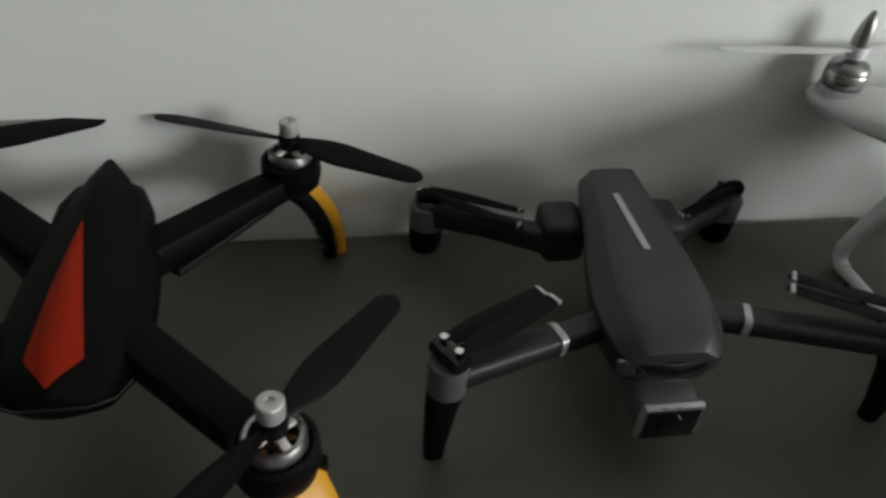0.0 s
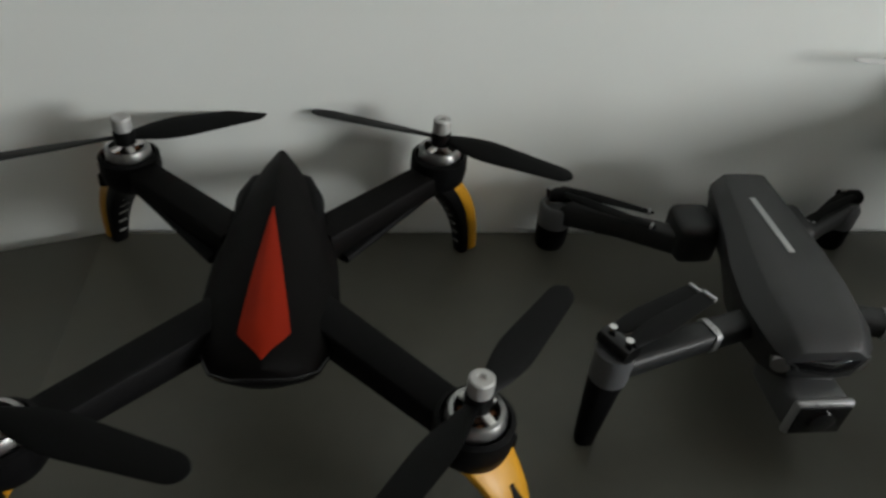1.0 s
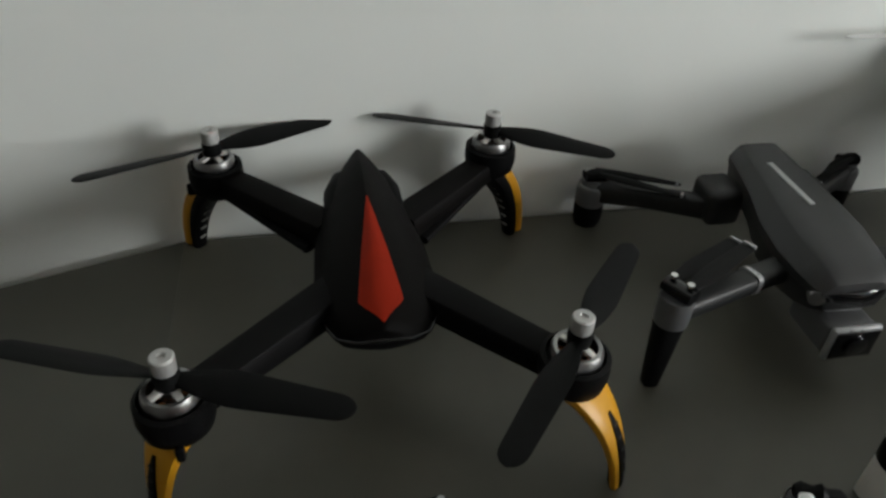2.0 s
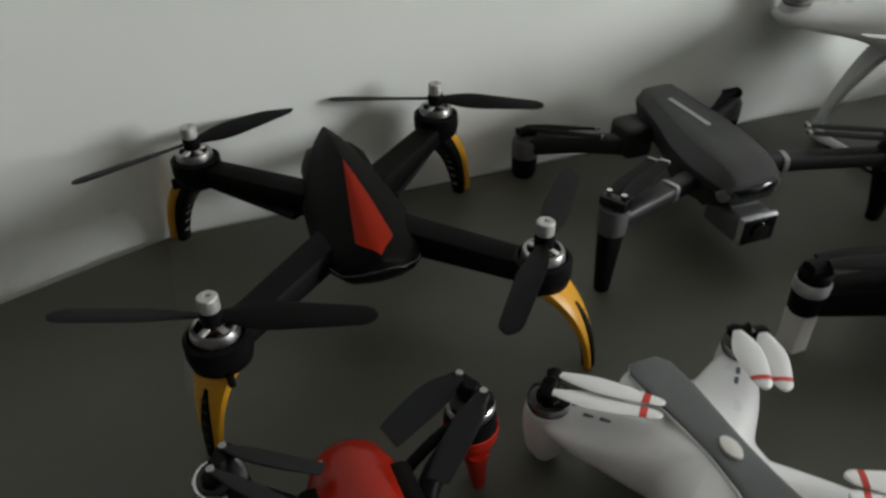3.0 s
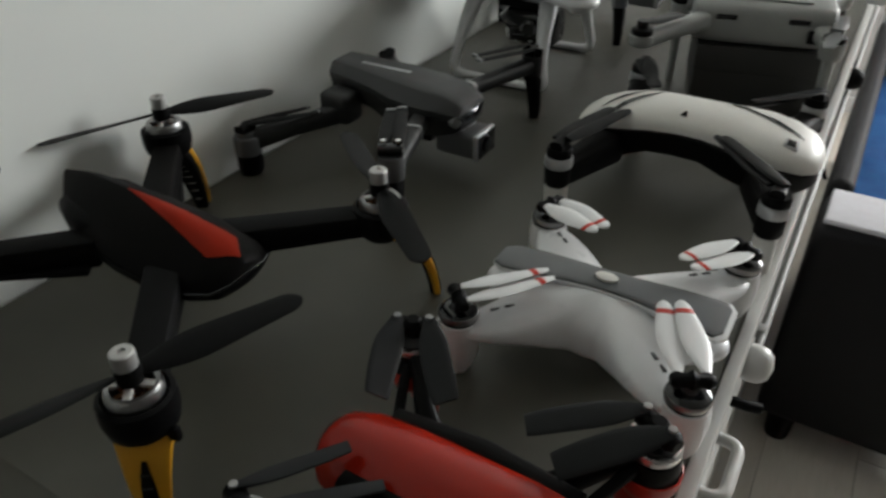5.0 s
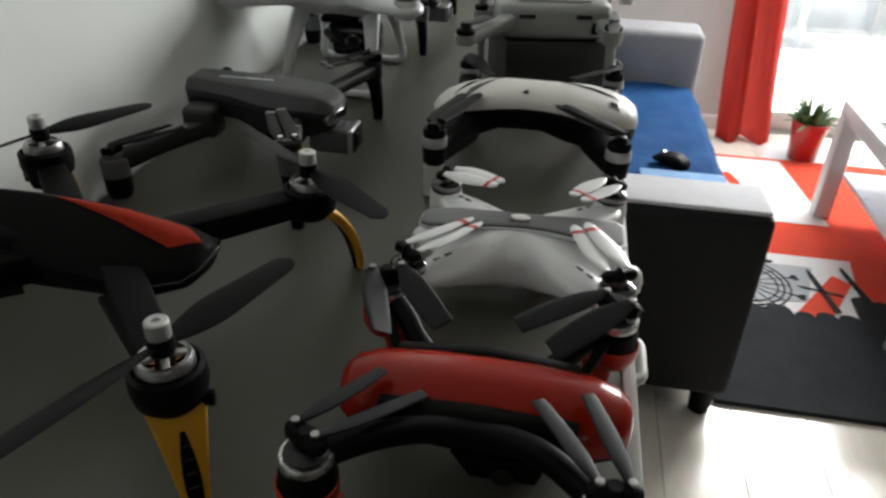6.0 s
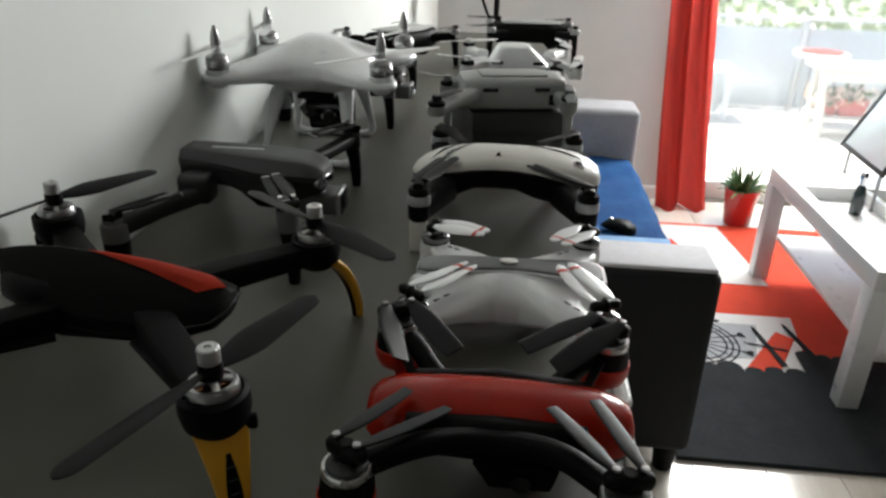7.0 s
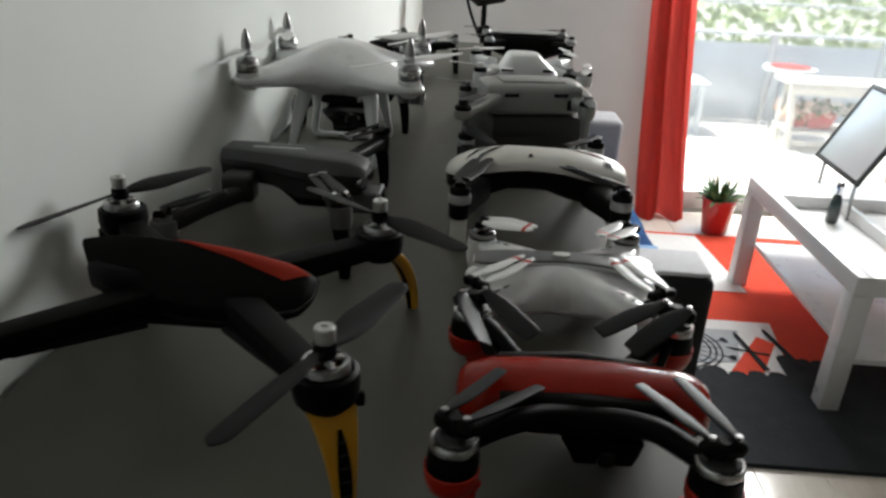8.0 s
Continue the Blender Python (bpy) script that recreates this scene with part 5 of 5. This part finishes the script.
def legged_drone():
    d = drone(0.612, 0.468, "large white drone on tall looped landing legs", turn=1)
    S = 0.104
    # body: smooth dome that runs out into four arms
    def rim(th):
        return 0.072 + 0.083 * max(0.0, abs(math.sin(2 * th))) ** 5.5 + 0.012 * abs(math.sin(2 * th)) ** 2

    def hull(sgn, k):
        ring = []
        q = k / 14
        for i in range(96):
            th = 2 * math.pi * i / 96
            r = rim(th) * math.sin(q * math.pi / 2)
            lift = math.cos(q * math.pi / 2) ** 0.62
            dome = 0.0125 + 0.032 * math.exp(-(r / 0.084) ** 2) if sgn > 0 else 0.0105 + 0.018 / (1 + math.exp((r - 0.070) / 0.007))
            ring.append(Vector((r * math.cos(th), r * math.sin(th), 0.1175 + sgn * dome * lift)))
        return ring

    part("body", loft([hull(1, k) for k in range(1, 15)] + [hull(-1, k) for k in range(13, 0, -1)]), WHITE, d, "smooth white body drawn out into four arms", angle=60)
    for sx in (-1, 1):
        for sy in (-1, 1):
            x, y = sx * S, sy * S * 0.985
            part("pod", lathe([(0, 0.106), (0.0085, 0.1062), (0.014, 0.111), (0.0158, 0.118), (0.0150, 0.128), (0, 0.128)], 24, at=(x, y, 0.001)), WHITE, d)
            mo = motor(d, x, y, 0.1292, 0.0138, 0.019, ring=STEEL)
            part("motor_band", lathe([(0.0136, 0.131), (0.0143, 0.132), (0.0143, 0.139), (0.0136, 0.140), (0.0134, 0.139), (0.0134, 0.132), (0.0136, 0.131)], 24, at=(x, y, 0.001)), ALU, mo)
            ang = {(-1, -1): -40, (-1, 1): -2, (1, -1): -24, (1, 1): 14}[(sx, sy)]
            p = two_blades(d, x, y, 0.1545, ang, 0.100, 0.020, mat=BLADEWHITE, twist=14, tip=0.42, hub=0.0065, hub_h=0.008)
            part("spinner", lathe([(0, 0.157), (0.0062, 0.157), (0.0062, 0.164), (0.0048, 0.172), (0.002, 0.180), (0, 0.1815)], 20, at=(x, y, 0.001)), STEEL, p, "pointed steel spinner")
    for sx in (-1, 1):
        x0, x1 = sx * 0.050, sx * 0.078
        for sy in (-1, 1):
            pts = [Vector((x0 * 0.85, sy * 0.045, 0.093))] + bezier((x0, sy * 0.047, 0.085), (x1 * 0.98, sy * 0.052, 0.05), (x1, sy * 0.058, 0.018), 7) + bezier((x1, sy * 0.058, 0.016), (x1, sy * 0.058, 0.0055), (x1, sy * 0.047, 0.0055), 5)[1:]
            part("leg", limb([(q, 0.0110 - 0.0054 * min(1, i / 6), 0.0075 - 0.0027 * min(1, i / 6)) for i, q in enumerate(pts)], 12, 2.4, (1, 0.01, 0.02)), WHITE, d)
        part("skid", tube([(x1, 0.0475, 0.0055), (x1, -0.0475, 0.0055)], 0.0045, 12), WHITE, d)
        part("skid_pad", box(x1 - 0.004, x1 + 0.004, -0.038, 0.038, 0.0, 0.0012, 0.0002), MATT, d)
    cam_d = part("gimbal", box(-0.030, 0.034, -0.026, 0.026, 0.078, 0.086, 0.003), BLACK, d)
    part("camera", limb([((-0.012, 0.014, 0.054), 0.016, 0.018), ((-0.012, 0.010, 0.058), 0.021, 0.022), ((-0.012, -0.044, 0.058), 0.021, 0.022), ((-0.012, -0.048, 0.058), 0.016, 0.018)], 20, 3.2), GLOSSBLK, cam_d, "black underslung camera block")
    part("camera_lens", lathe([(0, 0), (0.011, 0), (0.011, 0.006), (0.008, 0.008), (0, 0.007)], 22, m=pose(-0.033, -0.02, 0.058, 0, -90, 0)), LENS, cam_d)
    part("battery", box(-0.018, 0.05, -0.02, 0.02, 0.056, 0.078, 0.003), MATT, cam_d)
    return d


legged_drone()

# ---- carton and the pale folding drone on it ----
carton = thing("carton", pose(0.668, 0.210, T, 0, 0, 15), "charcoal grey cardboard carton standing under a pale drone", "carton")
part("carton_body", box(-0.075, 0.085, -0.064, 0.064, 0, 0.066, 0.002), BOXGREY, carton)
part("carton_lid", box(-0.0765, 0.0865, -0.0655, 0.0655, 0.044, 0.0715, 0.002), BOXGREY, carton)


def pale_drone(x0, y0, z0, turn, label, mat, arm_mat, props=BLADEWHITE, legs=True):
    d = drone(x0, y0, label, z0, turn)
    ys = (-0.070, -0.067, -0.055, -0.02, 0.02, 0.055, 0.067, 0.070)
    ws = (0.028, 0.035, 0.040, 0.041, 0.041, 0.040, 0.035, 0.028)
    if legs:
        rings = [oval((0, y, 0.0225), (1, 0, 0), (0, 0, 1), w, 0.0225 * (w / 0.041) ** 0.5, 24, 4.5) for y, w in zip(ys, ws)]
        part("body", loft(rings), mat, d)
        part("top_hatch", box(-0.024, 0.024, -0.045, 0.045, 0.0445, 0.0465, 0.0015), mat, d)
    else:
        rings = [oval((0, 0.006 * (z > 0.03), z), (1, 0, 0), (0, 1, 0), a, b, 28, 4.5) for z, a, b in ((0.0, 0.036, 0.052), (0.004, 0.041, 0.058), (0.022, 0.040, 0.055), (0.030, 0.038, 0.047), (0.048, 0.034, 0.031), (0.053, 0.031, 0.027), (0.0545, 0.024, 0.021))]
        part("body", loft(rings), mat, d)
    for y in (-0.034, 0.036):
        part("vent", box(-0.0422, -0.0405, y - 0.010, y + 0.010, 0.028, 0.033, 0.0005), GLOSSBLK, d)
    part("front_sensor", box(-0.0425, -0.041, -0.062, -0.044, 0.010, 0.024, 0.001), GLOSSBLK, d)
    spots = (((-0.102, 0.115), 30), ((-0.060, -0.066), -14), ((0.040, 0.082), 40), ((0.085, -0.088), 5)) if legs else (((-0.088, 0.085), 62), ((-0.088, -0.088), -14), ((0.095, 0.082), 115), ((0.095, -0.088), 5))
    for (x, y), ang in spots:
        sx, sy = (1 if x > 0 else -1), (1 if y > 0 else -1)
        zf = 0.028 if not legs else 0.018 if sx < 0 and sy > 0 else 0.014 if sx < 0 or sy > 0 else 0.026
        a, e = Vector((sx * 0.036, sy * 0.058, 0.030 if not legs or sx > 0 else zf + 0.006)), Vector((x, y, zf))
        part("arm", limb([(a, 0.011, 0.009), ((a + e) / 2, 0.009, 0.0075), (e, 0.009, 0.0075)], 14, 3.2), arm_mat, d)
        free = legs and sx < 0 and sy > 0
        low = 0.006 if free else 0.012
        part("pod", lathe([(0, zf - low), (0.010, zf - low + 0.001), (0.0120, zf - low * 0.4), (0.0120, zf + 0.006), (0, zf + 0.006)], 20, at=(x, y, 0)), arm_mat, d)
        motor(d, x, y, zf + 0.0062, 0.0108, 0.007, ring=BLACK)
        two_blades(d, x, y, zf + 0.0165, -41 if free else ang, 0.058, 0.0125 if free else 0.0155, mat=BLADEGREY if free else props, twist=12, tip=0.6, bend=-172 if free else 0)
        if legs and sx * sy > 0 or legs and sx < 0 and sy < 0:
            part("leg", limb([((x, y, zf - 0.010), 0.008, 0.006), ((x + sx * 0.004, y, -0.03), 0.0055, 0.005), ((x + sx * 0.004, y, -z0 + T), 0.0045, 0.004)], 12, 3.0, (0, 1, 0.05)), arm_mat, d)
    return d


pale_drone(0.632, 0.205, T + 0.072, 13, "pale grey folding drone resting on the charcoal carton", PALE, PALE, props=MIDGREY)
pale_drone(0.89, 0.198, T + 0.062, 4, "white folding drone with upright white propellers", WHITE, WHITE, legs=False)
stand_box = solid("carton", box(-0.07, 0.07, -0.06, 0.06, 0, 0.062, 0.002), BOXGREY, "flat charcoal carton under the white folding drone", "carton", at=pose(0.89, 0.198, T, 0, 0, 4))


def far_drone(x0, y0, turn, label, z0=T):
    d = drone(x0, y0, label, z0, turn)
    rings = [oval((0, y, 0.082 - h), (1, 0, 0), (0, 0, 1), w, h, 20, 3.6) for y, w, h in ((-0.092, 0.02, 0.012), (-0.086, 0.034, 0.022), (-0.045, 0.042, 0.030), (-0.03, 0.042, 0.022), (0.03, 0.042, 0.022), (0.045, 0.042, 0.030), (0.086, 0.034, 0.022), (0.092, 0.02, 0.012))]
    part("body", loft(rings), CARBON, d)
    part("top_line", box(-0.03, 0.03, -0.07, 0.07, 0.0835, 0.0855, 0.001), PALE, d)
    for sx in (-1, 1):
        for sy in (-1, 1):
            x, y = sx * 0.075, sy * 0.098
            part("arm", limb([((sx * 0.03, sy * 0.06, 0.06), 0.011, 0.010), ((x, y, 0.064), 0.0095, 0.009)], 12, 3.2), MATT, d)
            part("leg", limb([((x, y, 0.058), 0.008, 0.007), ((x + sx * 0.004, y + sy * 0.002, 0.0), 0.005, 0.005)], 12, 3.0, (0, 1, 0.05)), MATT, d)
            motor(d, x, y, 0.068, 0.0115, 0.012, ring=SILVER)
            two_blades(d, x, y, 0.0845, 78 if sx * sy > 0 else 102, 0.062, 0.0145, twist=14, bend=-150, mat=BLADEGREY)
    return d


far_drone(1.46, 0.168, 3, "black folding drone on four legs at the far end")
far_drone(1.27, 0.455, 60, "black drone with dark blades beside the wall")


# ---- floor boards and slabs ----
def pieces(name, mat, parent, x0, x1, y0, y1, z0, z1, lx, ly, gap, shift, label=""):
    me = finish(name, box(gap / 2, lx - gap / 2, gap / 2, ly - gap / 2, 0, z1 - z0, 0.0012, seg=1), mat)
    j = 0
    y = y0
    while y < y1 - 0.01:
        x = x0 - (j * shift) % lx
        while x < x1 - 0.01:
            ob = new(name, me)
            a, b = max(x, x0), min(x + lx, x1)
            c, d = y, min(y + ly, y1)
            ob.matrix_world = Matrix.Translation((a, c, z0)) @ Matrix.Diagonal(((b - a) / lx, (d - c) / ly, 1, 1))
            ob.parent = parent
            x += lx
        y += ly
        j += 1


pieces("board", OAK, floor, -1.68, 3.27, -3.38, 0.55, -0.0075, 0.0, 1.3, 0.19, 0.0009, 0.47)
pieces("slab", TERRACE, terrace, 3.5, 5.6, -5.0, 1.0, -0.0115, 0.0, 0.5, 0.5, 0.008, 0.0)
